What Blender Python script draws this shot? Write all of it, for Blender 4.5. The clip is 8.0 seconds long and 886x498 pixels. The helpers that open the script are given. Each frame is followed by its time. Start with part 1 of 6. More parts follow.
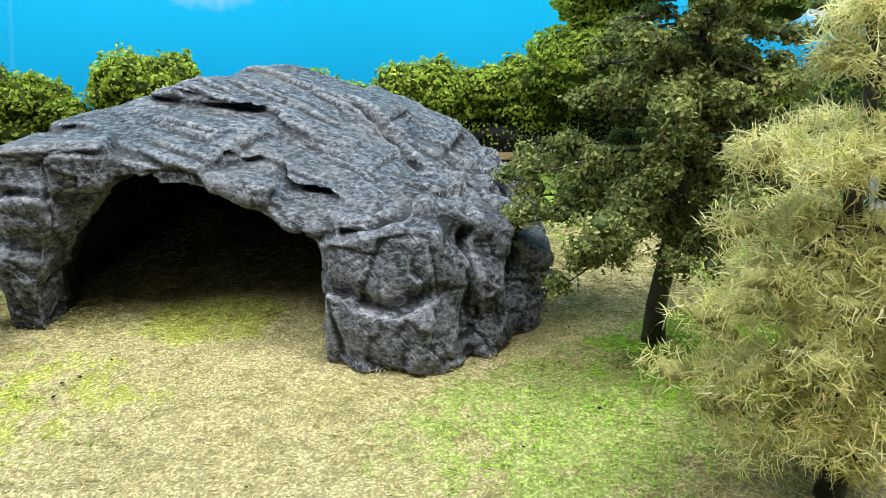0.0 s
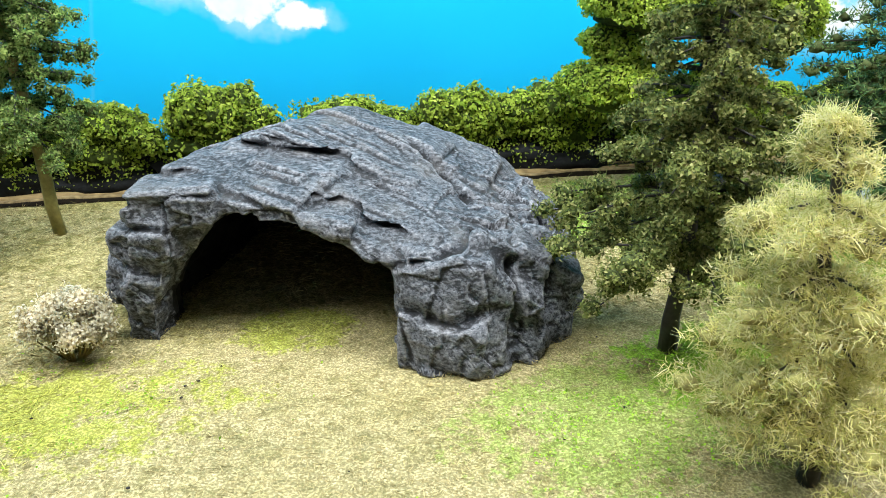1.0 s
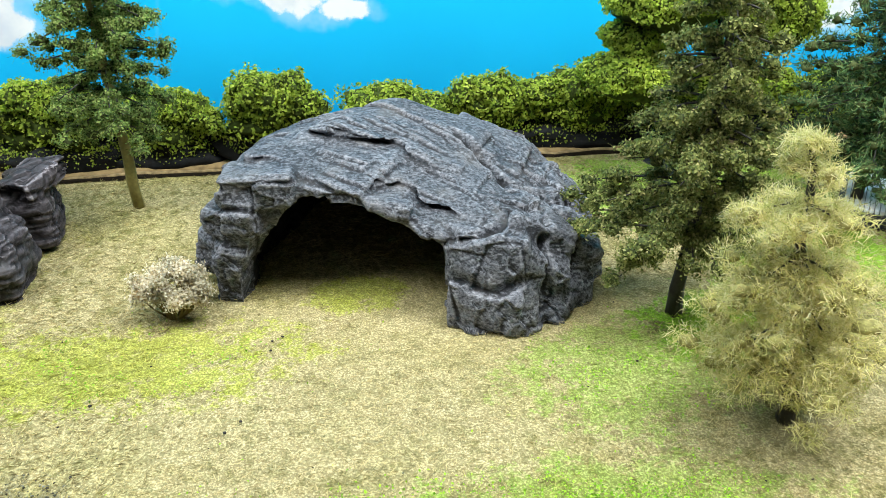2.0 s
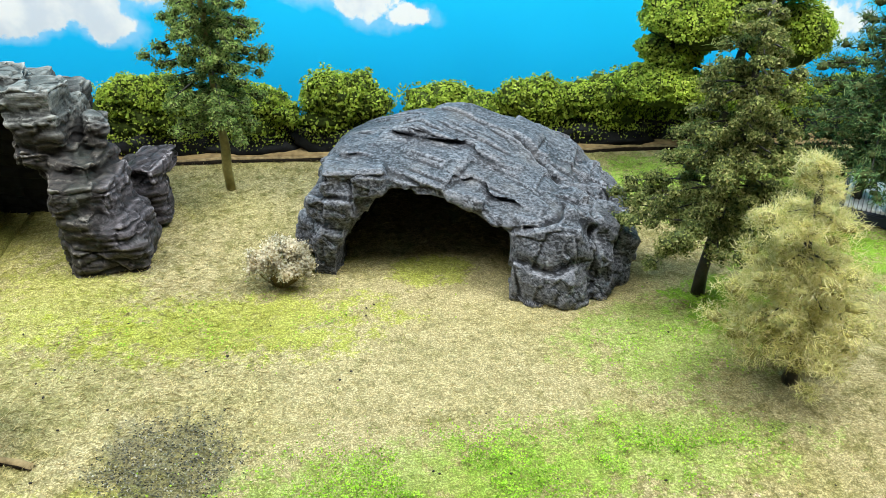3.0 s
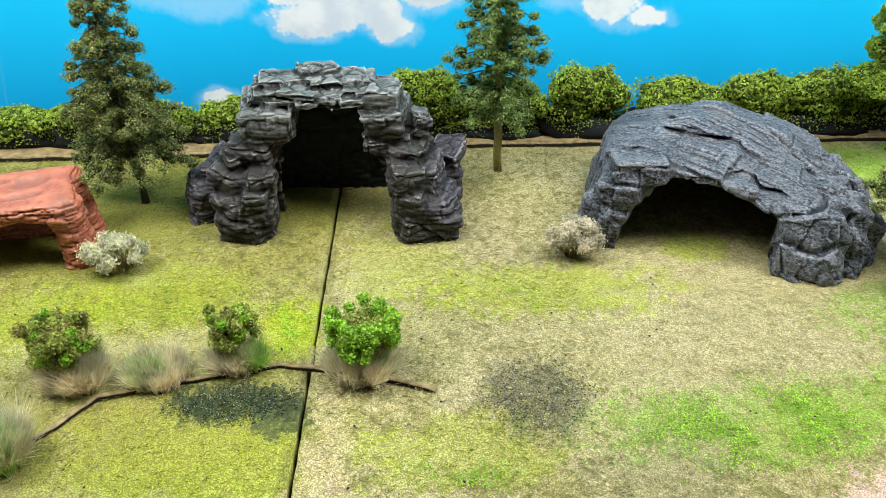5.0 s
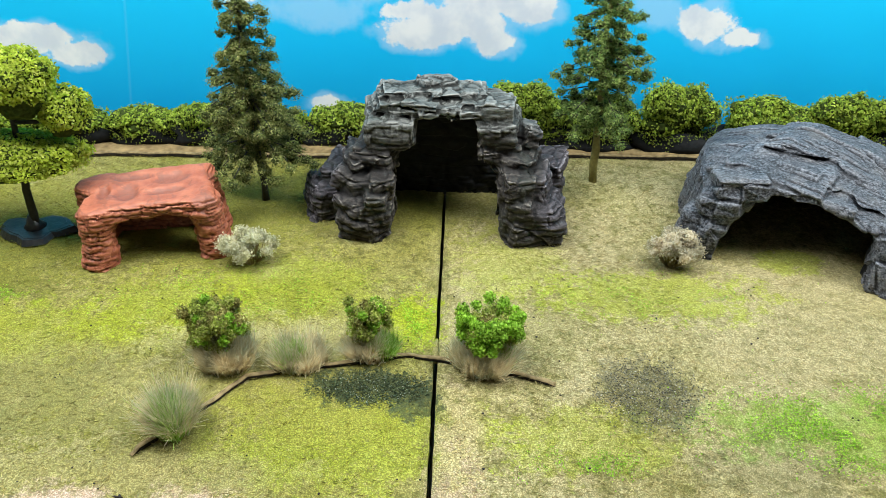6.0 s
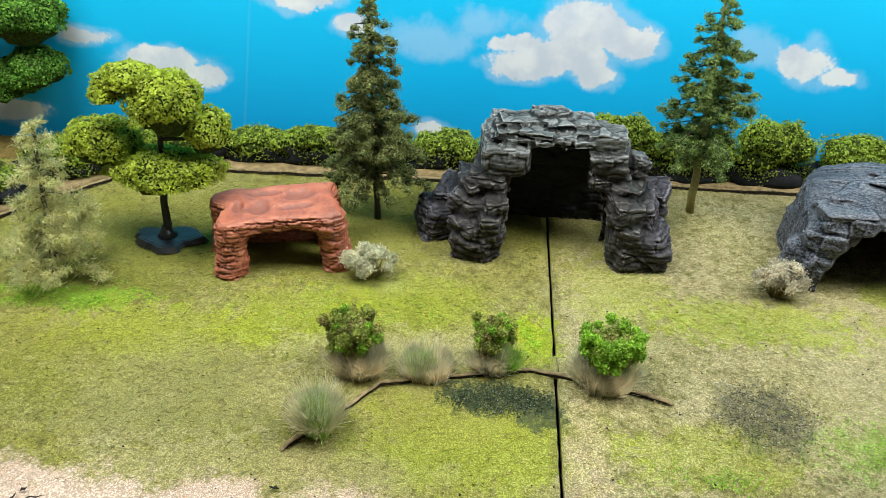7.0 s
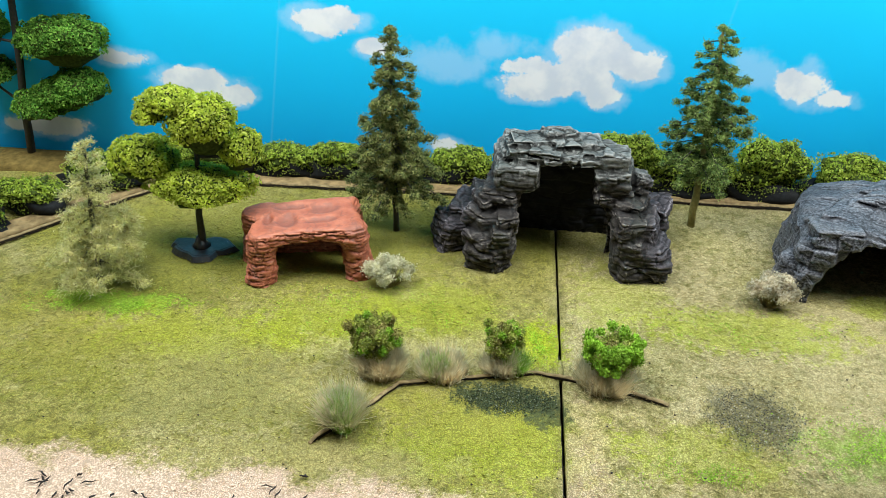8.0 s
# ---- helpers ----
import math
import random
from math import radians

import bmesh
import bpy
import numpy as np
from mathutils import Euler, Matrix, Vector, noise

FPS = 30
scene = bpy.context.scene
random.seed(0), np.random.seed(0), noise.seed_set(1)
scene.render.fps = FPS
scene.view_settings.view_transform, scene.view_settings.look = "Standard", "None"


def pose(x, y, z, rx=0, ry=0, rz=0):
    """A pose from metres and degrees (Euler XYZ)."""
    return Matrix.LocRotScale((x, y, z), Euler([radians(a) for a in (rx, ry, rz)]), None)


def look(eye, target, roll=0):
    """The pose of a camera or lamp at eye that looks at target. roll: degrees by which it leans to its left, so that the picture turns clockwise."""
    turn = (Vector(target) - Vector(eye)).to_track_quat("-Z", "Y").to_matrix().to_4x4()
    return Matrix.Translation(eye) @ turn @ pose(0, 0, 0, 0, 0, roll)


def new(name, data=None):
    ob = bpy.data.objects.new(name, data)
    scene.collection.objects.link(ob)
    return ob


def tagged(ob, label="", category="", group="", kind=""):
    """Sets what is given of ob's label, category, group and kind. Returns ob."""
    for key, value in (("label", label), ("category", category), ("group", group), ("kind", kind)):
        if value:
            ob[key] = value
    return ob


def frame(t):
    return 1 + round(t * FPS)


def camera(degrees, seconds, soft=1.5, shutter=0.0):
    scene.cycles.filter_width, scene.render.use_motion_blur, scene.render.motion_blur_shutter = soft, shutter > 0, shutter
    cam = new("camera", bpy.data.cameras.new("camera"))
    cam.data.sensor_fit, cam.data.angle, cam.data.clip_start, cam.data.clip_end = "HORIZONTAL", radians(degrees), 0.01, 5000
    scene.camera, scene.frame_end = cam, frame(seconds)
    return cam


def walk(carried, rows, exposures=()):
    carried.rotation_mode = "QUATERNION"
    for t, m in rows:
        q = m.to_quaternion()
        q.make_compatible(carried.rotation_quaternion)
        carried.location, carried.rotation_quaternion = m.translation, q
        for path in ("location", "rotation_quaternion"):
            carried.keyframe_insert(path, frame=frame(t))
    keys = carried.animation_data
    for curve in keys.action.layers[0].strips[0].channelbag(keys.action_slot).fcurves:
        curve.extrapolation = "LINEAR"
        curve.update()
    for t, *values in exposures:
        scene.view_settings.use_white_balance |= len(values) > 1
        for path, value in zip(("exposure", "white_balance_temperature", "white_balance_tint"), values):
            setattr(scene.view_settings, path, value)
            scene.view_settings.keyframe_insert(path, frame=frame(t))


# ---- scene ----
cam = camera(61.2, 8.0, soft=0.6)
PATH = [
    (0, (0.359, -0.154, 0.164), (0.675, 1.639, -0.664), 0.7),
    (0.5, (0.351, -0.175, 0.188), (0.641, 1.599, -0.688), 0.3),
    (1, (0.331, -0.196, 0.209), (0.621, 1.578, -0.669), 0.3),
    (1.2, (0.322, -0.204, 0.216), (0.615, 1.556, -0.686), 0.5),
    (2.3, (0.289, -0.266, 0.264), (0.551, 1.454, -0.722), 0.7),
    (2.5, (0.278, -0.28, 0.274), (0.545, 1.439, -0.712), 1.3),
    (3, (0.246, -0.309, 0.296), (0.512, 1.379, -0.742), 2.0),
    (3.5, (0.213, -0.333, 0.319), (0.459, 1.344, -0.744), 1.9),
    (4, (0.171, -0.349, 0.335), (0.349, 1.319, -0.755), 1.1),
    (4.5, (0.129, -0.366, 0.349), (0.27, 1.286, -0.769), 1.2),
    (4.7, (0.108, -0.372, 0.353), (0.203, 1.283, -0.767), 0.6),
    (5.8, (0.033, -0.403, 0.367), (0.003, 1.26, -0.743), -0.3),
    (6, (0.017, -0.414, 0.381), (-0.032, 1.245, -0.734), 0.3),
    (6.5, (-0.025, -0.43, 0.382), (-0.127, 1.233, -0.724), 0.7),
    (7, (-0.051, -0.449, 0.395), (-0.199, 1.242, -0.664), 0.7),
    (7.5, (-0.053, -0.469, 0.408), (-0.217, 1.229, -0.636), 0.6),
    (8, (-0.048, -0.491, 0.426), (-0.234, 1.205, -0.617), 0.4),
]
walk(cam, [(t, look(eye, target, roll)) for t, eye, target, roll in PATH],
     [(0.0, -0.03), (0.5, 0.11), (1.2, 0.15), (2.5, -0.06), (4.5, -0.11), (6.0, -0.28), (7.0, -0.40), (8.0, -0.38)])

# ---- light: a closed room with two ceiling panels ----
world = bpy.data.worlds.new("room_air")
scene.world = world
world.use_nodes = True
world.node_tree.nodes["Background"].inputs[0].default_value = (0.9, 0.95, 1.0, 1)
world.node_tree.nodes["Background"].inputs[1].default_value = 0.02


def ceiling_light(x, y, z, sx, sy, watts, tint):
    data = bpy.data.lights.new("ceiling_lamp", "AREA")
    data.shape, data.size, data.size_y, data.energy, data.color = "RECTANGLE", sx, sy, watts, tint
    ob = new("ceiling_lamp", data)
    ob.matrix_world = look((x, y, z), (x, y + 0.001, z - 1))
    return ob


LAMPS = [(-0.55, 0.0, 1.18, 0.9, 0.50, 37.0), (0.78, 0.0, 1.18, 0.9, 0.50, 39.0)]
for lx, ly, lz, lw, ld, watts in LAMPS:
    ceiling_light(lx, ly, lz, lw, ld, watts, (0.95, 1.0, 0.99))

# ---- node helpers and materials ----


class Nodes:
    """Short calls for building one material's node tree."""

    def __init__(self, name):
        self.mat = bpy.data.materials.new(name)
        self.mat.use_nodes = True
        self.tree = self.mat.node_tree
        self.bsdf = self.tree.nodes["Principled BSDF"]
        self.coord = self.add("ShaderNodeTexCoord").outputs["Object"]

    def add(self, kind, **props):
        node = self.tree.nodes.new(kind)
        for key, value in props.items():
            setattr(node, key, value)
        return node

    def put(self, value, socket):
        if isinstance(value, bpy.types.NodeSocket):
            self.tree.links.new(value, socket)
        elif isinstance(value, tuple) and len(value) == 3 and socket.type == "RGBA":
            socket.default_value = (*value, 1)
        else:
            socket.default_value = value

    def math(self, op, a, b=0.0, clamp=False):
        node = self.add("ShaderNodeMath", operation=op, use_clamp=clamp)
        self.put(a, node.inputs[0])
        self.put(b, node.inputs[1])
        return node.outputs[0]

    def noise(self, scale, detail=3.0, rough=0.55, vector=None, distort=0.0):
        node = self.add("ShaderNodeTexNoise")
        self.put(vector or self.coord, node.inputs["Vector"])
        node.inputs["Scale"].default_value = scale
        node.inputs["Detail"].default_value = detail
        node.inputs["Roughness"].default_value = rough
        node.inputs["Distortion"].default_value = distort
        return node.outputs[0]

    def stretch(self, sx, sy, sz, turn=(0, 0, 0)):
        node = self.add("ShaderNodeMapping")
        self.put(self.coord, node.inputs[0])
        node.inputs["Scale"].default_value = (sx, sy, sz)
        node.inputs["Rotation"].default_value = turn
        return node.outputs[0]

    def ramp(self, value, stops):
        node = self.add("ShaderNodeValToRGB")
        self.put(value, node.inputs[0])
        cr = node.color_ramp
        while len(cr.elements) < len(stops):
            cr.elements.new(0.5)
        for el, (at, colour) in zip(cr.elements, stops):
            el.position = at
            el.color = (*colour, 1) if len(colour) == 3 else colour
        return node.outputs[0]

    def step(self, value, lo, hi):
        node = self.add("ShaderNodeMapRange", interpolation_type="SMOOTHSTEP")
        self.put(value, node.inputs[0])
        node.inputs[1].default_value, node.inputs[2].default_value = lo, hi
        return node.outputs[0]

    def mix(self, fac, a, b, mode="MIX"):
        node = self.add("ShaderNodeMix", data_type="RGBA", blend_type=mode)
        self.put(fac, node.inputs[0])
        self.put(a, node.inputs[6])
        self.put(b, node.inputs[7])
        return node.outputs[2]

    def island(self):
        return self.add("ShaderNodeNewGeometry").outputs["Random Per Island"]

    def point(self):
        return self.add("ShaderNodeNewGeometry").outputs["Pointiness"]

    def bump(self, height, strength, distance):
        node = self.add("ShaderNodeBump")
        node.inputs["Strength"].default_value = strength
        node.inputs["Distance"].default_value = distance
        self.put(height, node.inputs["Height"])
        self.put(node.outputs[0], self.bsdf.inputs["Normal"])

    def done(self, colour, rough=0.8, spec=0.3):
        self.put(colour, self.bsdf.inputs["Base Color"])
        self.put(rough, self.bsdf.inputs["Roughness"])
        self.put(spec, self.bsdf.inputs["Specular IOR Level"])
        return self.mat


def plain(name, colour, rough=0.8, spec=0.3, grain=60.0, vary=0.25, bump=0.0005):
    n = Nodes(name)
    dark = tuple(c * (1 - vary) for c in colour)
    lite = tuple(min(1, c * (1 + vary)) for c in colour)
    field = n.noise(grain, 5)
    n.bump(field, 0.5, bump)
    return n.done(n.ramp(field, [(0.3, dark), (0.7, lite)]), rough, spec)


# ground patches: x, y, half width, half depth, colour, strength
STRAW, OLIVE = (0.43, 0.365, 0.195), (0.275, 0.262, 0.048)
LIME, VIVID = (0.34, 0.40, 0.022), (0.21, 0.40, 0.024)
MOSS = (0.155, 0.165, 0.028)
PINK = (0.66, 0.44, 0.38)
SAND, PALE = (0.62, 0.45, 0.35), (0.52, 0.45, 0.27)
GREY, SLATE = (0.12, 0.12, 0.09), (0.045, 0.065, 0.035)
PATCHES_RIGHT = [
    (0.30, 0.06, 0.30, 0.10, PALE, 0.3),
    (0.17, 0.09, 0.10, 0.035, LIME, 0.6),
    (0.06, 0.13, 0.05, 0.06, LIME, 0.35),
    (0.28, -0.055, 0.10, 0.030, VIVID, 0.45),
    (0.40, -0.04, 0.09, 0.03, VIVID, 0.42),
    (0.40, -0.115, 0.09, 0.030, PINK, 0.8),
    (0.10, -0.07, 0.06, 0.03, LIME, 0.4),
    (0.45, 0.05, 0.06, 0.045, VIVID, 0.45),
    (0.515, 0.085, 0.045, 0.035, VIVID, 0.9),
    (0.57, 0.27, 0.14, 0.055, VIVID, 0.70),
    (0.62, 0.15, 0.07, 0.05, VIVID, 0.9),
    (0.31, 0.145, 0.03, 0.02, LIME, 0.6),
]
PATCHES_LEFT = [
    (-0.02, 0.05, 0.025, 0.035, LIME, 0.95),
    (-0.13, 0.09, 0.08, 0.05, LIME, 0.42),
    (-0.22, 0.06, 0.07, 0.05, LIME, 0.48),
    (-0.37, -0.03, 0.13, 0.05, MOSS, 0.72),
    (-0.40, 0.13, 0.11, 0.07, MOSS, 0.75),
    (-0.24, 0.21, 0.13, 0.07, MOSS, 0.72),
    (-0.10, -0.085, 0.06, 0.03, MOSS, 0.35),
    (0.08, 0.04, 0.05, 0.04, MOSS, 0.30),
    (-0.43, 0.065, 0.07, 0.02, VIVID, 0.75),
    (-0.40, 0.00, 0.10, 0.06, OLIVE, 0.5),
    (-0.33, 0.03, 0.10, 0.035, LIME, 0.40),
    (-0.24, -0.075, 0.10, 0.025, MOSS, 0.45),
    (-0.30, 0.215, 0.12, 0.05, MOSS, 0.45),
]
PATCHES_KERB = [
    (-0.05, -0.07, 0.09, 0.05, LIME, 0.45),
    (-0.09, -0.04, 0.07, 0.04, OLIVE, 0.6),
    (-0.28, -0.04, 0.10, 0.06, STRAW, 0.25),
    (-0.13, 0.02, 0.09, 0.035, STRAW, 0.5),
    (-0.20, -0.11, 0.12, 0.03, STRAW, 0.3),
    (-0.33, 0.20, 0.20, 0.09, OLIVE, 0.6),
    (0.00, 0.24, 0.10, 0.06, OLIVE, 0.5),
    (0.016, -0.10, 0.018, 0.07, PINK, 0.32),
    (-0.046, -0.026, 0.046, 0.018, SLATE, 0.9),
    (-0.015, -0.036, 0.02, 0.02, SLATE, 0.8),
    (0.152, -0.026, 0.034, 0.034, GREY, 0.5),
    (0.22, -0.09, 0.05, 0.03, GREY, 0.25),
]
PATCHES = PATCHES_RIGHT + PATCHES_LEFT + PATCHES_KERB


def ground_colour(n):
    """Flock colour by place: broad mottling, patches of other flock, bare plaster towards the front."""
    split = n.add("ShaderNodeSeparateXYZ")
    n.put(n.coord, split.inputs[0])
    x, y = split.outputs[0], split.outputs[1]
    wob = n.math("SUBTRACT", n.noise(28, 4, 0.65), 0.5)
    wob2 = n.math("SUBTRACT", n.noise(31, 4, 0.65, n.stretch(1, 1, 1, (0, 0, 1.3))), 0.5)
    speck = n.noise(420, 2)
    tear = n.math("MULTIPLY", n.math("SUBTRACT", n.noise(75, 4, 0.7), 0.5), 5.0)
    left = n.math("MULTIPLY", n.step(n.math("ADD", x, n.math("MULTIPLY", wob, 0.01)), 0.02, -0.02), 0.72)
    left = n.math("ADD", left, n.math("MULTIPLY", n.step(n.noise(9, 4), 0.42, 0.68), 0.4))
    colour = n.mix(left, STRAW, OLIVE)
    colour = n.mix(n.math("MULTIPLY", n.step(n.noise(15, 4), 0.5, 0.75), 0.45), colour, PALE)
    colour = n.mix(n.math("MULTIPLY", n.step(n.noise(70, 4, 0.7), 0.46, 0.66), 0.70), colour, (0.14, 0.135, 0.032))
    colour = n.mix(n.math("MULTIPLY", n.step(n.noise(170, 3, 0.7), 0.51, 0.65), 0.54), colour, (0.09, 0.085, 0.024))
    colour = n.mix(n.math("MULTIPLY", n.step(n.noise(360, 3, 0.6), 0.50, 0.64), 0.45), colour, (0.11, 0.10, 0.030))
    for px, py, rx, ry, tint, power in PATCHES:
        dx = n.math("DIVIDE", n.math("ADD", n.math("SUBTRACT", x, px), n.math("MULTIPLY", wob, rx * 1.6)), rx)
        dy = n.math("DIVIDE", n.math("ADD", n.math("SUBTRACT", y, py), n.math("MULTIPLY", wob2, ry * 1.6)), ry)
        d = n.math("ADD", n.math("MULTIPLY", dx, dx), n.math("MULTIPLY", dy, dy))
        d = n.math("ADD", d, n.math("MULTIPLY", n.math("SUBTRACT", speck, 0.5), 3.2))
        d = n.math("ADD", d, tear)
        colour = n.mix(n.math("MULTIPLY", n.step(d, 1.35, 0.45), power), colour, tint)
    edge = n.math("ADD", n.math("ADD", y, n.math("MULTIPLY", n.step(x, -0.20, 0.02), 0.018)), n.math("MULTIPLY", wob, 0.09))
    edge = n.math("ADD", edge, n.math("MULTIPLY", n.math("SUBTRACT", speck, 0.5), 0.03))
    return n.mix(n.step(edge, -0.114, -0.140), colour, SAND), speck


def make_ground():
    n = Nodes("flocked_board")
    colour, speck = ground_colour(n)
    fine = n.noise(900, 3)
    colour = n.mix(n.step(fine, 0.62, 0.45), colour, n.mix(0.55, colour, (0.05, 0.045, 0.012)))
    n.bump(fine, 0.6, 0.0012)
    return n.done(colour, 0.95, 0.1)


def make_grass():
    n = Nodes("flock_fibre")
    colour, speck = ground_colour(n)
    rnd = n.island()
    tone = n.ramp(rnd, [(0.0, (0.50, 0.47, 0.37)), (0.30, (0.69, 0.66, 0.55)), (0.65, (0.89, 0.85, 0.73)), (1.0, (1.20, 1.13, 1.00))])
    colour = n.mix(1.0, colour, tone, "MULTIPLY")
    return n.done(colour, 0.75, 0.25)


def foliage(name, stops, rough=0.75, spec=0.2, thin_share=0.30):
    n = Nodes(name)
    colour = n.ramp(n.island(), stops)
    colour = n.mix(n.step(n.noise(60, 2), 0.35, 0.7), n.mix(1.0, colour, (0.6, 0.62, 0.6), "MULTIPLY"), colour)
    n.done(colour, rough, spec)
    thin = n.add("ShaderNodeBsdfTranslucent")
    n.put(colour, thin.inputs[0])
    both = n.add("ShaderNodeMixShader")
    both.inputs[0].default_value = thin_share
    n.put(n.bsdf.outputs[0], both.inputs[1])
    n.put(thin.outputs[0], both.inputs[2])
    n.put(both.outputs[0], n.tree.nodes["Material Output"].inputs[0])
    return n.mat


def layered(name):
    """Dark cast stone in thin beds: dry-brushed edges, darker creases, paler grey towards the top, purple-grey low
    outer stones.
    """
    n = Nodes(name)
    split = n.add("ShaderNodeSeparateXYZ")
    n.put(n.coord, split.inputs[0])
    big = n.noise(38, 5)
    pits = n.noise(620, 4, 0.7)
    lines = n.noise(150, 5, 0.65, n.stretch(0.40, 0.40, 3.2), 0.4)
    # Curvature lightens the raised edges and darkens the creases.
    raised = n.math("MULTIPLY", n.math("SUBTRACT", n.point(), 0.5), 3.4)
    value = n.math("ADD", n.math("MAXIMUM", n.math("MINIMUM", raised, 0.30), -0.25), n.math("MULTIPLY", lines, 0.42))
    value = n.math("ADD", value, n.math("MULTIPLY", pits, 0.22))
    value = n.math("ADD", value, n.math("MULTIPLY", big, 0.28))
    wob = n.math("MULTIPLY", n.math("SUBTRACT", n.noise(30, 3), 0.5), 0.05)
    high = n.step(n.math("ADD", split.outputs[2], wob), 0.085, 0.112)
    outer = n.step(n.math("ADD", n.math("ABSOLUTE", n.math("SUBTRACT", split.outputs[0], -0.004)), wob), 0.078, 0.100)
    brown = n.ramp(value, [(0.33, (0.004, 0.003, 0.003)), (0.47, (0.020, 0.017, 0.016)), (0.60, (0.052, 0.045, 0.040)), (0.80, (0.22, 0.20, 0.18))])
    # The moss ramp is a paler grey, mixed in towards the top.
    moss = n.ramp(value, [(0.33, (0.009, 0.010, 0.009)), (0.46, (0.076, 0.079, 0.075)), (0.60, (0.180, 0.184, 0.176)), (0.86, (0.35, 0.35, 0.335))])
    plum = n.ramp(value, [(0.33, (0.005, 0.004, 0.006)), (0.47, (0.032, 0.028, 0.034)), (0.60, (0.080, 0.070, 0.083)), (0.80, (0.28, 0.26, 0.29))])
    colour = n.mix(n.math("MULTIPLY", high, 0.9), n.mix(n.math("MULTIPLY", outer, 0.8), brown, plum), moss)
    colour = n.mix(n.math("MULTIPLY", n.step(n.noise(24, 3), 0.54, 0.70), 0.40), colour, n.mix(0.5, colour, (0.050, 0.066, 0.050)))
    n.bump(n.math("ADD", n.math("MULTIPLY", pits, 0.5), lines), 0.8, 0.0011)
    return n.done(colour, 0.70, 0.30)


def sponged(name):
    """Blue-grey cast stone with fine dark sponged dabs, lighter on raised edges, shaded in creases."""
    n = Nodes(name)
    big = n.noise(26, 4)
    dabs = n.noise(620, 3, 0.62, n.stretch(0.8, 0.8, 1.15), 0.3)
    streak = n.noise(420, 4, 0.65, n.stretch(0.40, 1.6, 1.4, (0.1, 0.2, 0.0)))
    fine = n.noise(1500, 3, 0.7)
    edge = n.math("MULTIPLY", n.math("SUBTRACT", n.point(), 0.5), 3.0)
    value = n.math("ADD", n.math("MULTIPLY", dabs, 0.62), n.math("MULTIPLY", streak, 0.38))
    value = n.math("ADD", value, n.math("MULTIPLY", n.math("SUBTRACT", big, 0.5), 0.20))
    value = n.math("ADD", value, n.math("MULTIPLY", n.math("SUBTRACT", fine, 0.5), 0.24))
    # The clamp's negative side darkens creases, standing in for ambient shade.
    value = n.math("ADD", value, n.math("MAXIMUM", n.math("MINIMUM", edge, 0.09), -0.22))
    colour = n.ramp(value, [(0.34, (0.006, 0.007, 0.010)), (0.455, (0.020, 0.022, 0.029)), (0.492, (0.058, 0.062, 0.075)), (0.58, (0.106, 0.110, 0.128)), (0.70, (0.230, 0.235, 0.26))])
    colour = n.mix(n.math("MULTIPLY", n.step(n.noise(48, 3), 0.50, 0.72), 0.35), colour, n.mix(0.5, colour, (0.20, 0.185, 0.175)))
    n.bump(n.math("ADD", value, n.math("MULTIPLY", fine, 0.3)), 0.9, 0.0009)
    return n.done(colour, 0.62, 0.35)


RED_AT, RED_TURN = (-0.2615, 0.155), radians(11)
HOLLOWS = [(-0.016, -0.006, 0.010, 0.013), (0.020, 0.014, 0.016, 0.010), (0.018, -0.010, 0.016, 0.006), (-0.036, -0.002, 0.005, 0.011), (-0.014, 0.022, 0.016, 0.006)]


def terracotta(name):
    """Painted terracotta: dark brown in the grooves, in wandering stains and in the top's hollows, paler on raised
    parts.
    """
    n = Nodes(name)
    edge = n.math("MULTIPLY", n.math("SUBTRACT", n.point(), 0.5), 3.2)
    value = n.math("ADD", n.math("MAXIMUM", n.math("MINIMUM", edge, 0.22), -0.35), n.math("ADD", n.math("MULTIPLY", n.noise(90, 4), 0.45), 0.30))
    colour = n.ramp(value, [(0.22, (0.07, 0.016, 0.009)), (0.46, (0.26, 0.070, 0.037)), (0.60, (0.37, 0.115, 0.062)), (0.82, (0.54, 0.22, 0.13))])
    ring = n.math("ABSOLUTE", n.math("SUBTRACT", n.noise(42, 3, 0.5, None, 0.6), 0.52))
    colour = n.mix(n.math("MULTIPLY", n.step(ring, 0.030, 0.008), 0.40), colour, (0.12, 0.045, 0.030))
    colour = n.mix(n.math("MULTIPLY", n.step(n.noise(48, 3), 0.56, 0.68), 0.50), colour, (0.16, 0.062, 0.044))
    place = n.add("ShaderNodeMapping", vector_type="TEXTURE")
    n.put(n.coord, place.inputs[0])
    place.inputs["Location"].default_value = (*RED_AT, 0)
    place.inputs["Rotation"].default_value = (0, 0, RED_TURN)
    split = n.add("ShaderNodeSeparateXYZ")
    n.put(place.outputs[0], split.inputs[0])
    wob = n.math("MULTIPLY", n.math("SUBTRACT", n.noise(150, 4), 0.5), 2.6)
    # Each hollow of the top is mixed towards dark brown, with a ragged edge.
    for hx, hy, rx, ry in HOLLOWS:
        dx = n.math("DIVIDE", n.math("SUBTRACT", split.outputs[0], hx), rx)
        dy = n.math("DIVIDE", n.math("SUBTRACT", split.outputs[1], hy), ry)
        d = n.math("ADD", n.math("ADD", n.math("MULTIPLY", dx, dx), n.math("MULTIPLY", dy, dy)), wob)
        in_hollow = n.math("MULTIPLY", n.step(d, 1.15, 0.75), n.step(split.outputs[2], 0.045, 0.050))
        colour = n.mix(n.math("MULTIPLY", in_hollow, 0.5), colour, (0.17, 0.065, 0.045))
    n.bump(n.noise(420, 4), 0.6, 0.0006)
    return n.done(colour, 0.55, 0.4)


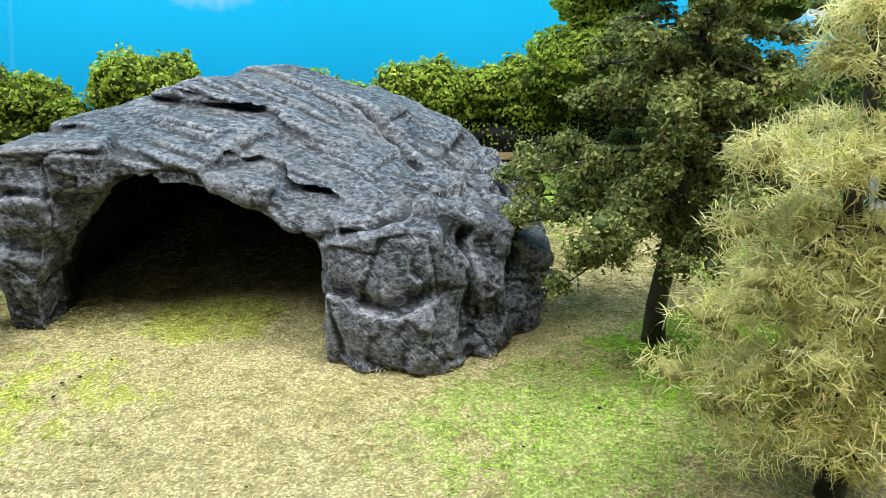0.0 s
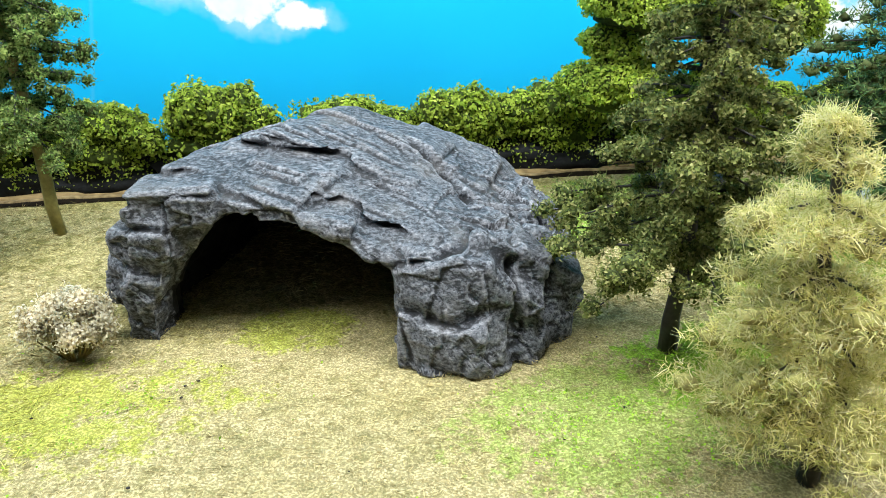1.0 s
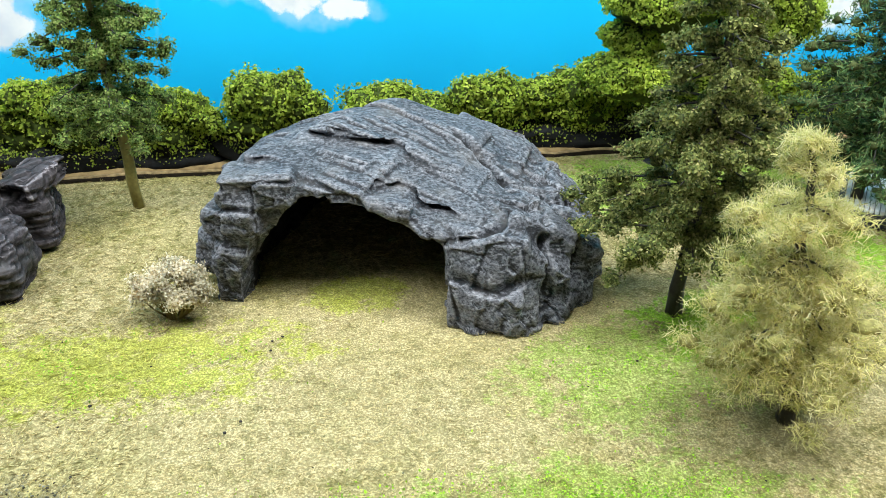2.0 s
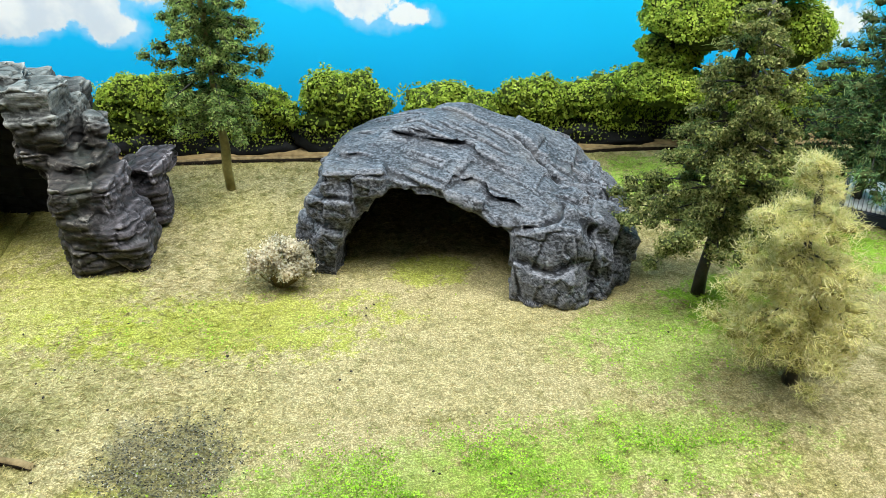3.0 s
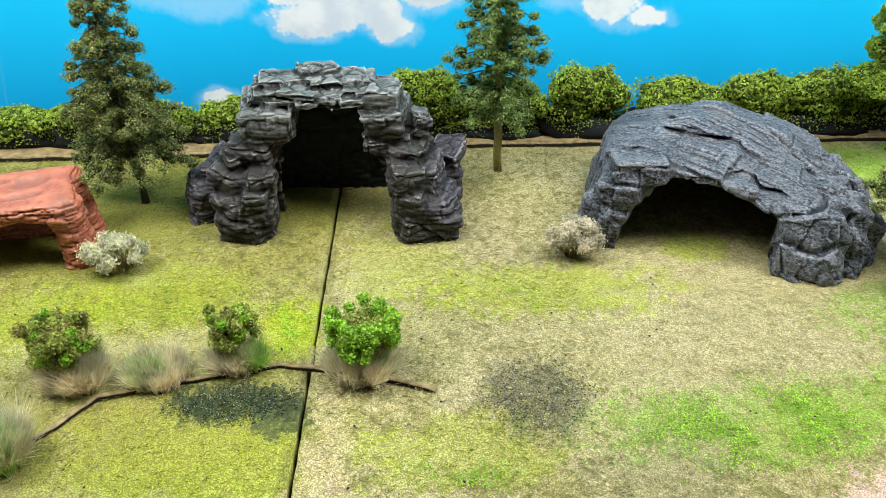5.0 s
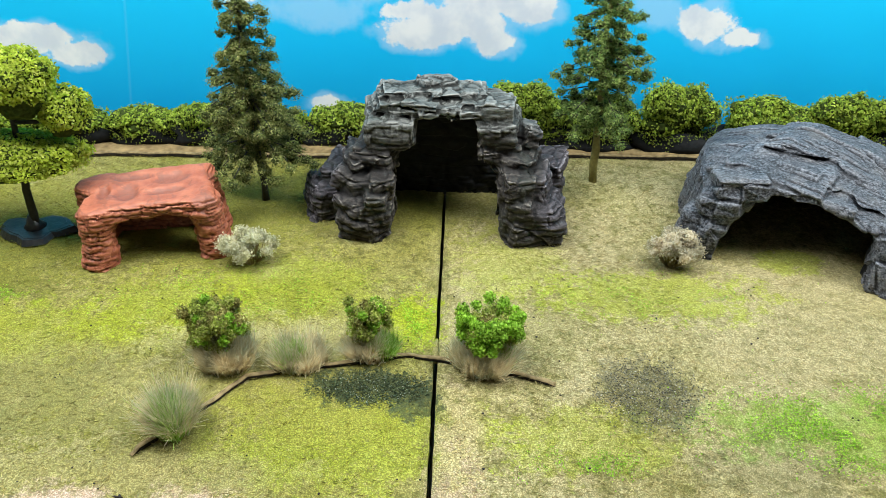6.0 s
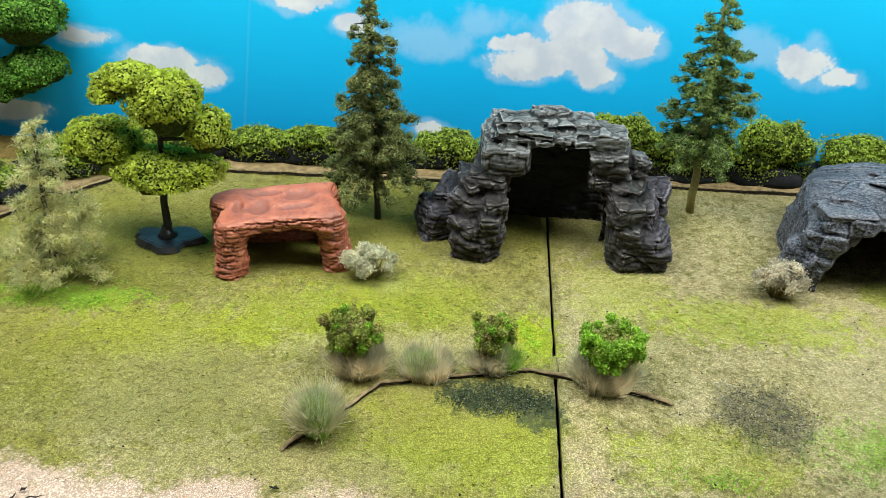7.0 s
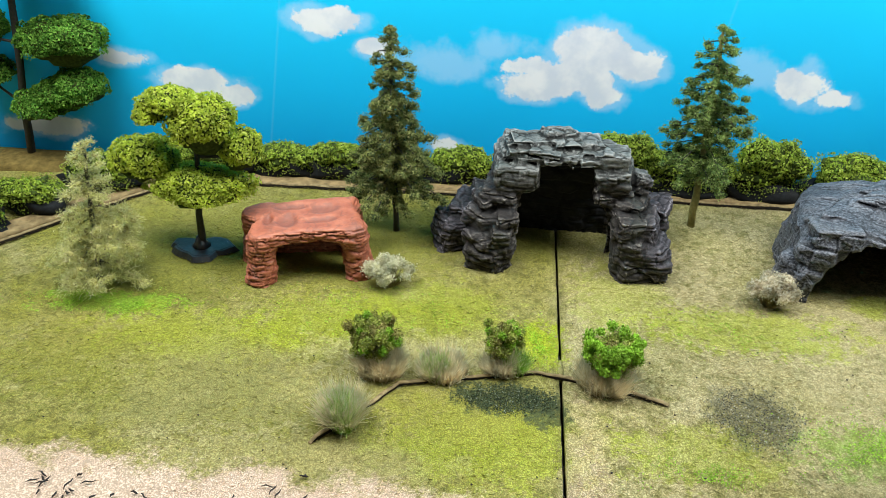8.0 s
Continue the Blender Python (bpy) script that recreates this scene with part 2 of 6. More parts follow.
M = {}
M["ground"] = make_ground()
M["grass"] = make_grass()
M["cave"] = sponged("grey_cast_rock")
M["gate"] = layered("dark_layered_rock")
M["red"] = terracotta("terracotta_paint")
M["matte_black"] = plain("matte_black_base", (0.008, 0.009, 0.010), 0.75, 0.2, 220, 0.5, 0.001)
# Dark core under the leaves puts the shade between them into the colour.
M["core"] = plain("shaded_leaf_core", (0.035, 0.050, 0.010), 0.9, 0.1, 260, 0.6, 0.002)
# Near-black inner faces: the shade inside the hollows is put into the colour.
M["inner_shade"] = plain("inner_shade_black", (0.010, 0.010, 0.011), 0.7, 0.25, 200, 0.4, 0.001)
M["wood_dark"] = plain("dark_stem", (0.022, 0.020, 0.016), 0.6, 0.4, 300, 0.4)
M["wood_olive"] = plain("olive_stem", (0.20, 0.17, 0.05), 0.6, 0.4, 260, 0.3)
M["black"] = plain("black_plastic", (0.012, 0.013, 0.015), 0.38, 0.5, 220, 0.4, 0.001)
M["kerb"] = plain("brown_foam_edge", (0.19, 0.14, 0.07), 0.9, 0.15, 180, 0.5, 0.0015)
# Side faces are coloured near black to stand in for shadow below the strips.
M["edge_shade"] = plain("shaded_foam_side", (0.018, 0.014, 0.010), 0.9, 0.1, 180, 0.4, 0.0015)
M["ledge"] = plain("tan_ledge", (0.19, 0.135, 0.065), 0.95, 0.1, 90, 0.45, 0.0015)
M["chip"] = plain("bark_chip", (0.014, 0.011, 0.010), 0.7, 0.3, 300, 0.4)
M["mound"] = plain("brown_mound", (0.12, 0.085, 0.025), 0.95, 0.1, 120, 0.4, 0.002)
M["wall"] = plain("room_paint", (0.62, 0.61, 0.58), 0.9, 0.2, 5, 0.03)
M["table"] = plain("table_board", (0.10, 0.085, 0.07), 0.6, 0.3, 20, 0.3)
M["white"] = plain("white_ribbed_card", (0.78, 0.78, 0.80), 0.6, 0.3, 90, 0.08)
M["navy"] = plain("navy_edge", (0.012, 0.016, 0.03), 0.5, 0.4, 90, 0.3)
M["pink"] = plain("pink_pebble", (0.50, 0.30, 0.25), 0.7, 0.3, 150, 0.2)
M["hedge"] = foliage("hedge_leaf", [(0.0, (0.13, 0.21, 0.026)), (0.25, (0.32, 0.44, 0.050)), (0.75, (0.52, 0.63, 0.085)), (1.0, (0.62, 0.70, 0.14))], thin_share=0.55)
M["lime"] = foliage("lime_leaf", [(0.0, (0.28, 0.36, 0.035)), (0.3, (0.50, 0.60, 0.055)), (0.75, (0.68, 0.75, 0.095)), (1.0, (0.80, 0.83, 0.20))], thin_share=0.55)
M["deep"] = foliage("green_leaf", [(0.0, (0.03, 0.10, 0.012)), (0.4, (0.11, 0.30, 0.03)), (1.0, (0.32, 0.56, 0.09))], thin_share=0.42)
# Darker hearts carry the shade inside the crowns as colour.
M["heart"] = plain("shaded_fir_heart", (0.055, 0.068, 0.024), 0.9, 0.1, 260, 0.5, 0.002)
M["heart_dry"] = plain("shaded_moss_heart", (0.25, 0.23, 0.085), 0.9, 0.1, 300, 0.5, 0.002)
M["fir"] = foliage("fir_needle", [(0.0, (0.08, 0.105, 0.030)), (0.4, (0.205, 0.240, 0.065)), (0.8, (0.36, 0.38, 0.12)), (1.0, (0.52, 0.47, 0.21))], thin_share=0.42)
M["fir_p"] = foliage("green_fir_needle", [(0.0, (0.08, 0.14, 0.040)), (0.4, (0.21, 0.32, 0.075)), (0.8, (0.34, 0.43, 0.12)), (1.0, (0.44, 0.49, 0.17))], thin_share=0.42)
M["teal"] = foliage("blue_green_needle", [(0.0, (0.03, 0.07, 0.035)), (0.4, (0.09, 0.19, 0.075)), (0.8, (0.20, 0.32, 0.11)), (1.0, (0.38, 0.44, 0.18))])
M["moss"] = foliage("yellow_moss", [(0.0, (0.44, 0.45, 0.12)), (0.35, (0.80, 0.75, 0.30)), (0.7, (0.93, 0.82, 0.42)), (1.0, (0.98, 0.89, 0.58))], thin_share=0.60)
M["palefir"] = foliage("pale_moss", [(0.0, (0.50, 0.50, 0.16)), (0.4, (0.80, 0.77, 0.32)), (0.8, (0.92, 0.86, 0.46)), (1.0, (0.96, 0.91, 0.60))], thin_share=0.60)
M["blossom"] = foliage("pinkish_white_flock", [(0.0, (0.40, 0.31, 0.15)), (0.3, (0.76, 0.66, 0.46)), (1.0, (0.92, 0.84, 0.70))], thin_share=0.50)
M["frost"] = foliage("frosty_flock", [(0.0, (0.50, 0.48, 0.21)), (0.35, (0.88, 0.83, 0.56)), (1.0, (0.98, 0.93, 0.75))], thin_share=0.50)
M["tuft"] = foliage("dry_tuft", [(0.0, (0.70, 0.57, 0.33)), (0.5, (0.93, 0.80, 0.53)), (1.0, (0.98, 0.90, 0.68))], thin_share=0.62)
M["tuft_green"] = foliage("green_tuft", [(0.0, (0.22, 0.40, 0.05)), (0.5, (0.42, 0.66, 0.10)), (1.0, (0.66, 0.80, 0.28))], thin_share=0.50)
M["crumb"] = foliage("green_crumb", [(0.0, (0.14, 0.26, 0.018)), (0.5, (0.30, 0.55, 0.035)), (1.0, (0.46, 0.70, 0.10))])
M["crumb_dull"] = foliage("olive_crumb", [(0.0, (0.15, 0.16, 0.03)), (0.35, (0.30, 0.35, 0.06)), (0.7, (0.42, 0.50, 0.08)), (1.0, (0.58, 0.54, 0.20))], thin_share=0.4)
M["gravel_green"] = foliage("green_grey_grain", [(0.0, (0.015, 0.024, 0.012)), (0.5, (0.05, 0.075, 0.035)), (0.90, (0.14, 0.18, 0.10)), (1.0, (0.42, 0.44, 0.36))])
M["gravel_grey"] = foliage("grey_grain", [(0.0, (0.035, 0.034, 0.026)), (0.5, (0.13, 0.125, 0.095)), (0.85, (0.30, 0.29, 0.22)), (1.0, (0.60, 0.57, 0.48))])
M["brown_crumb"] = foliage("brown_crumb", [(0.0, (0.16, 0.14, 0.035)), (0.5, (0.34, 0.30, 0.08)), (1.0, (0.52, 0.46, 0.17))], thin_share=0.4)
M["turf"] = foliage("bright_turf", [(0.0, (0.15, 0.32, 0.02)), (0.5, (0.29, 0.54, 0.03)), (1.0, (0.44, 0.66, 0.07))])
M["twig"] = plain("straw_twig", (0.20, 0.15, 0.06), 0.8, 0.2, 200, 0.4)


def make_sky():
    """Printed sky sheet: blue fading downwards, soft-edged white clouds, faint vertical folds."""
    n = Nodes("printed_sky")
    split = n.add("ShaderNodeSeparateXYZ")
    n.put(n.coord, split.inputs[0])
    x, z = split.outputs[0], split.outputs[2]
    blue = n.ramp(n.math("MULTIPLY", z, 3.0), [(0.0, (0.003, 0.32, 0.69)), (0.3, (0.004, 0.45, 0.86)), (0.7, (0.008, 0.57, 0.94)), (1.0, (0.03, 0.63, 0.96))])
    total = solid = None
    for cx, cz, rx, rz, power in CLOUDS:
        dx = n.math("DIVIDE", n.math("SUBTRACT", x, cx), rx)
        dz = n.math("DIVIDE", n.math("SUBTRACT", z, cz), rz)
        d = n.math("SUBTRACT", 1.0, n.math("SQRT", n.math("ADD", n.math("MULTIPLY", dx, dx), n.math("MULTIPLY", dz, dz))))
        d = n.math("MULTIPLY", n.math("MAXIMUM", d, -1.0), power)
        total = d if total is None else n.math("MAXIMUM", total, d)
        if power >= 0.5:
            solid = d if solid is None else n.math("MAXIMUM", solid, d)
    ragged = n.math("ADD", solid, n.math("MULTIPLY", n.math("SUBTRACT", n.noise(30, 6, 0.62), 0.5), 1.5))
    soft = n.math("ADD", total, n.math("MULTIPLY", n.math("SUBTRACT", n.noise(17, 4, 0.6), 0.5), 1.7))
    shade = n.mix(n.step(n.noise(24, 4), 0.35, 0.65), (0.60, 0.65, 0.75), (0.78, 0.79, 0.83))
    colour = n.mix(n.math("MULTIPLY", n.step(soft, -0.12, 0.30), 0.55), blue, (0.38, 0.62, 0.88))
    colour = n.mix(n.step(ragged, 0.17, 0.33), colour, shade)
    for fx in (-0.386, 0.143, 0.62):
        line = n.math("ABSOLUTE", n.math("SUBTRACT", n.math("ADD", x, n.math("MULTIPLY", z, -0.17)), fx + 0.004))
        colour = n.mix(n.math("MULTIPLY", n.step(line, 0.0024, 0.0), 0.10), colour, (0.25, 0.55, 0.8))
    n.bump(n.noise(3.2, 2), 0.25, 0.02)
    return n.done(colour, 0.6, 0.2)


CLOUDS_MIDDLE = [  # centre x, z, half width, half height, strength
    (-0.290, 0.188, 0.055, 0.022, 1.0), (-0.235, 0.158, 0.030, 0.014, 0.9),
    (-0.135, 0.145, 0.060, 0.028, 0.49), (-0.080, 0.162, 0.050, 0.022, 0.49), (-0.045, 0.140, 0.050, 0.018, 0.6),
    (0.030, 0.165, 0.055, 0.040, 1.1), (0.085, 0.148, 0.045, 0.026, 1.0), (-0.040, 0.118, 0.060, 0.024, 1.0), (0.020, 0.128, 0.055, 0.030, 1.1), (0.045, 0.108, 0.030, 0.020, 0.9),
]
CLOUDS_SIDES = [
    (0.275, 0.135, 0.042, 0.028, 0.75), (0.320, 0.116, 0.034, 0.014, 0.5), (0.235, 0.146, 0.040, 0.020, 0.45),
    (-0.470, 0.106, 0.065, 0.022, 1.0), (-0.425, 0.088, 0.045, 0.020, 0.9),
    (-0.560, 0.132, 0.045, 0.014, 0.75), (-0.690, 0.033, 0.080, 0.020, 0.9), (-0.146, 0.035, 0.030, 0.014, 0.7),
    (0.76, 0.11, 0.05, 0.03, 0.8), (0.60, 0.30, 0.12, 0.04, 1.0), (-0.5, 0.29, 0.1, 0.03, 1.0), (0.15, 0.31, 0.1, 0.03, 1.0),
]
CLOUDS = CLOUDS_MIDDLE + CLOUDS_SIDES
M["sky"] = make_sky()

# ---- mesh helpers ----


def part(name, data, material, parent=None, label=""):
    """Links a bmesh or mesh as one object, under parent where given."""
    if isinstance(data, bmesh.types.BMesh):
        mesh = bpy.data.meshes.new(name)
        data.to_mesh(mesh)
        data.free()
        data = mesh
    data.materials.append(M[material])
    ob = new(name, data)
    if parent:
        ob.parent = parent
    return tagged(ob, label)


def thing(name, at, label, category, group="", kind=""):
    ob = new(name)
    ob.location = at
    ob.empty_display_size = 0.01
    return tagged(ob, label, category, group, kind)


def mesh_np(name, verts, faces, smooth=False):
    """A mesh from an array of corners and an array of equal-sided faces."""
    verts, faces = np.asarray(verts, np.float32), np.asarray(faces, np.int32)
    mesh = bpy.data.meshes.new(name)
    k = faces.shape[1]
    mesh.vertices.add(len(verts))
    mesh.vertices.foreach_set("co", verts.ravel())
    mesh.loops.add(faces.size)
    mesh.loops.foreach_set("vertex_index", faces.ravel())
    mesh.polygons.add(len(faces))
    mesh.polygons.foreach_set("loop_start", np.arange(0, faces.size, k, dtype=np.int32))
    mesh.update(calc_edges=True)
    if smooth:
        mesh.polygons.foreach_set("use_smooth", np.ones(len(faces), dtype=bool))
    return mesh


def box(bm, x0, x1, y0, y1, z0, z1, bevel=0.0):
    made = bmesh.ops.create_cube(bm, size=1, matrix=Matrix.Translation(((x0 + x1) / 2, (y0 + y1) / 2, (z0 + z1) / 2)) @ Matrix.Diagonal((x1 - x0, y1 - y0, z1 - z0, 1)))
    if bevel:
        edges = {e for v in made["verts"] for e in v.link_edges}
        bmesh.ops.bevel(bm, geom=list(edges), offset=bevel, segments=2, affect="EDGES")
    return bm


def tube(path, radii, sides=8, wobble=0.0, seed=0):
    """A tapered, slightly uneven stem along a path."""
    rng = np.random.default_rng(seed)
    path = np.asarray(path, float)
    rings, faces = [], []
    for i, (p, r) in enumerate(zip(path, radii)):
        d = path[min(i + 1, len(path) - 1)] - path[max(i - 1, 0)]
        d /= np.linalg.norm(d) + 1e-9
        a = np.cross(d, (0.3, 0.9, 0.1))
        a /= np.linalg.norm(a) + 1e-9
        b = np.cross(d, a)
        ang = np.arange(sides) * 2 * math.pi / sides
        rr = r * (1 + wobble * rng.uniform(-1, 1, sides))
        rings.append(p + np.outer(np.cos(ang) * rr, a) + np.outer(np.sin(ang) * rr, b))
    n = len(path)
    verts = np.vstack(rings + [path[:1], path[-1:]])
    for i in range(n - 1):
        for j in range(sides):
            k = (j + 1) % sides
            faces += [(i * sides + j, i * sides + k, (i + 1) * sides + k), (i * sides + j, (i + 1) * sides + k, (i + 1) * sides + j)]
    for j in range(sides):
        k = (j + 1) % sides
        faces += [(n * sides, k, j), (n * sides + 1, (n - 1) * sides + j, (n - 1) * sides + k)]
    return verts, np.array(faces)


def joined(pieces):
    verts, faces, at = [], [], 0
    for v, f in pieces:
        verts.append(v)
        faces.append(np.asarray(f) + at)
        at += len(v)
    return np.vstack(verts), np.vstack(faces)


def unit(v):
    return v / (np.linalg.norm(v, axis=1, keepdims=True) + 1e-9)


def fibres(base, way, length, width, curl, rng):
    """Bent tapering strands, two quads and a tip each as triangles."""
    n = len(base)
    side = unit(np.cross(way, rng.normal(size=(n, 3))))
    bend = unit(np.cross(way, side) + 0.4 * rng.normal(size=(n, 3)))
    L, W, C = (np.broadcast_to(np.asarray(q, float), n)[:, None] for q in (length, width, curl))
    p1 = base + way * L * 0.5 + bend * L * C * 0.25
    p2 = base + way * L * 0.92 + bend * L * C
    verts = np.stack([base - side * W / 2, base + side * W / 2, p1 - side * W * 0.45, p1 + side * W * 0.45, p2], 1).reshape(-1, 3)
    pattern = np.array([(0, 1, 3), (0, 3, 2), (2, 3, 4)])
    return verts, (np.arange(n)[:, None, None] * 5 + pattern).reshape(-1, 3)


def flakes(base, normal, size, rng, spread=0.7):
    """Small folded leaves, two triangles each, facing roughly along the normal."""
    n = len(base)
    nn = unit(normal + spread * rng.normal(size=(n, 3)))
    a = unit(np.cross(nn, rng.normal(size=(n, 3))))
    b = np.cross(nn, a)
    S = np.broadcast_to(np.asarray(size, float), n)[:, None] * rng.uniform(0.6, 1.3, (n, 1))
    fold = nn * S * 0.25
    verts = np.stack([base - a * S * 0.6, base - b * S * 0.4 + fold, base + a * S * 0.6, base + b * S * 0.4 + fold], 1).reshape(-1, 3)
    pattern = np.array([(0, 1, 2), (0, 2, 3)])
    return verts, (np.arange(n)[:, None, None] * 4 + pattern).reshape(-1, 3)


def lattice(P, freq, seed):
    """Smooth value noise between -1 and 1 at the rows of P."""
    Q = P * freq + seed * 17.31
    i = np.floor(Q).astype(np.int64)
    f = Q - i
    f = f * f * (3 - 2 * f)

    def at(dx, dy, dz):
        h = (i[:, 0] + dx) * 73856093 ^ (i[:, 1] + dy) * 19349663 ^ (i[:, 2] + dz) * 83492791 ^ seed * 2654435761
        h = (h ^ (h >> 13)) * 1274126177 & 0x7FFFFFFF
        h = (h ^ (h >> 15)) & 0xFFFF
        return h / 32767.5 - 1

    x, y, z = f.T
    c00 = at(0, 0, 0) * (1 - x) + at(1, 0, 0) * x
    c10 = at(0, 1, 0) * (1 - x) + at(1, 1, 0) * x
    c01 = at(0, 0, 1) * (1 - x) + at(1, 0, 1) * x
    c11 = at(0, 1, 1) * (1 - x) + at(1, 1, 1) * x
    return (c00 * (1 - y) + c10 * y) * (1 - z) + (c01 * (1 - y) + c11 * y) * z


def fbm(P, freq, seed, octaves=4, gain=0.5):
    out, amp = 0, 1.0
    for o in range(octaves):
        out = out + amp * lattice(P, freq * 2 ** o, seed + o)
        amp *= gain
    return out


def cells(P, freq, seed):
    """Nearest and second nearest distance to jittered lattice points, a random value of the nearest, and a random tilt over its facet."""
    Q = P * freq
    i = np.floor(Q).astype(np.int64)
    n = len(P)
    best, second, tag, rel, lean = np.full(n, 9.0), np.full(n, 9.0), np.zeros(n), np.zeros((n, 3)), np.zeros((n, 3))
    for dx in (-1, 0, 1):
        for dy in (-1, 0, 1):
            for dz in (-1, 0, 1):
                c = i + (dx, dy, dz)
                h = c[:, 0] * 73856093 ^ c[:, 1] * 19349663 ^ c[:, 2] * 83492791 ^ seed * 2654435761
                h = (h ^ (h >> 13)) * 1274126177 & 0x7FFFFFFF
                h ^= h >> 15
                jit = np.stack([(h & 1023), (h >> 10) & 1023, (h >> 5) & 1023], 1) / 1023.0
                off = Q - (c + 0.1 + 0.8 * jit)
                d = np.linalg.norm(off, axis=1)
                near = d < best
                second = np.where(near, best, np.minimum(second, d))
                tag = np.where(near, ((h >> 3) & 4095) / 4095.0, tag)
                rel = np.where(near[:, None], off, rel)
                lean = np.where(near[:, None], np.stack([(h >> 7) & 255, (h >> 12) & 255, (h >> 17) & 255], 1) / 127.5 - 1, lean)
                best = np.where(near, d, best)
    return best, second, tag, (rel * lean).sum(1)


def smax(a, b, k):
    h = np.clip(0.5 - 0.5 * (b - a) / k, 0, 1)
    return b * (1 - h) + a * h + k * h * (1 - h)


def smin(a, b, k):
    return -smax(-a, -b, k)


def outline(px, py, poly):
    """Signed distance to a closed outline, negative inside."""
    shape = np.broadcast(px, py).shape
    best, inside = np.full(shape, 1e9), np.zeros(shape, bool)
    for (ax, ay), (bx, by) in zip(poly, poly[1:] + poly[:1]):
        ex, ey = bx - ax, by - ay
        wx, wy = px - ax, py - ay
        t = np.clip((wx * ex + wy * ey) / (ex * ex + ey * ey), 0, 1)
        best = np.minimum(best, (wx - ex * t) ** 2 + (wy - ey * t) ** 2)
        inside ^= ((ay > py) != (by > py)) & (px < ex * (py - ay) / (ey if ey else 1e-12) + ax)
    return np.where(inside, -1, 1) * np.sqrt(best)


def add_stone(field, lo, h, centre, half, turn, k=0.002, round_off=0.002):
    """Joins a rotated, slightly rounded block to a sampled field, in place, near the block only."""
    reach = float(np.linalg.norm(half)) + 3 * k + 2 * h
    a = [max(0, int((c - reach - l) / h)) for c, l in zip(centre, lo)]
    b = [min(n, int((c + reach - l) / h) + 2) for c, l, n in zip(centre, lo, field.shape)]
    if any(p >= q for p, q in zip(a, b)):
        return
    win = tuple(slice(p, q) for p, q in zip(a, b))
    ax = [l + h * np.arange(p, q) - c for l, p, q, c in zip(lo, a, b, centre)]
    X, Y, Z = np.meshgrid(*ax, indexing="ij", sparse=True)
    R = np.array(Euler([radians(t) for t in turn]).to_matrix())
    q = [np.abs(R[0, i] * X + R[1, i] * Y + R[2, i] * Z) - (half[i] - round_off) for i in range(3)]
    outer = np.sqrt(sum(np.maximum(c, 0) ** 2 for c in q))
    d = outer + np.minimum(np.maximum(np.maximum(q[0], q[1]), q[2]), 0) - round_off
    field[win] = smin(field[win], d, k)


def cut_cleft(field, lo, h, path, inward, deep, thick):
    """Cuts a slanting cleft along a path on a sampled field's surface, in place; it thins out towards both ends."""
    path = np.asarray(path, float)
    into = np.asarray(inward, float) / np.linalg.norm(inward)
    reach = deep + 0.004
    p0 = [max(0, int((c - reach - l) / h)) for c, l in zip(path.min(0), lo)]
    p1 = [min(n, int((c + reach - l) / h) + 2) for c, l, n in zip(path.max(0), lo, field.shape)]
    win = tuple(slice(p, q) for p, q in zip(p0, p1))
    ax = np.meshgrid(*[l + h * np.arange(p, q) for l, p, q in zip(lo, p0, p1)], indexing="ij")
    P = np.stack([a.ravel() for a in ax], 1)
    steps = np.linalg.norm(np.diff(path, axis=0), axis=1)
    run, gone, best = steps.sum(), 0.0, np.full(len(P), 1.0)
    wob = 0.0009 * fbm(P, 90, 61, 2)
    for a, b, step in zip(path, path[1:], steps):
        t = np.clip((P - a) @ (b - a) / step ** 2, 0, 1)
        swell = np.sin(np.pi * np.clip((gone + t * step) / run, 0.02, 0.98)) ** 0.45
        off = P - a - t[:, None] * (b - a)
        off = off - np.clip(off @ into, -0.004, 1.0)[:, None] * np.clip(deep * swell / deep, 0.2, 1)[:, None] * into
        inside = (P - a - t[:, None] * (b - a)) @ into - deep * swell
        best = np.minimum(best, np.maximum(np.linalg.norm(off, axis=1) + wob * 0.5 - thick * (0.35 + 0.9 * swell), inside))
        gone += step
    field[win] = smax(field[win], -best.reshape(ax[0].shape), 0.0012)


def add_ridge(field, lo, h, a, b, ra, rb, k=0.005):
    """Joins a tapering rounded ridge from a to b to a sampled field, in place."""
    a, b = np.asarray(a, float), np.asarray(b, float)
    reach = max(ra, rb) + 3 * k
    p0 = [max(0, int((min(u, v) - reach - l) / h)) for u, v, l in zip(a, b, lo)]
    p1 = [min(n, int((max(u, v) + reach - l) / h) + 2) for u, v, l, n in zip(a, b, lo, field.shape)]
    win = tuple(slice(p, q) for p, q in zip(p0, p1))
    X, Y, Z = np.meshgrid(*[l + h * np.arange(p, q) for l, p, q in zip(lo, p0, p1)], indexing="ij", sparse=True)
    w = b - a
    t = np.clip(((X - a[0]) * w[0] + (Y - a[1]) * w[1] + (Z - a[2]) * w[2]) / (w @ w), 0, 1)
    d = np.sqrt((X - a[0] - t * w[0]) ** 2 + (Y - a[1] - t * w[1]) ** 2 + (Z - a[2] - t * w[2]) ** 2) - (ra + (rb - ra) * t)
    field[win] = smin(field[win], d, k)


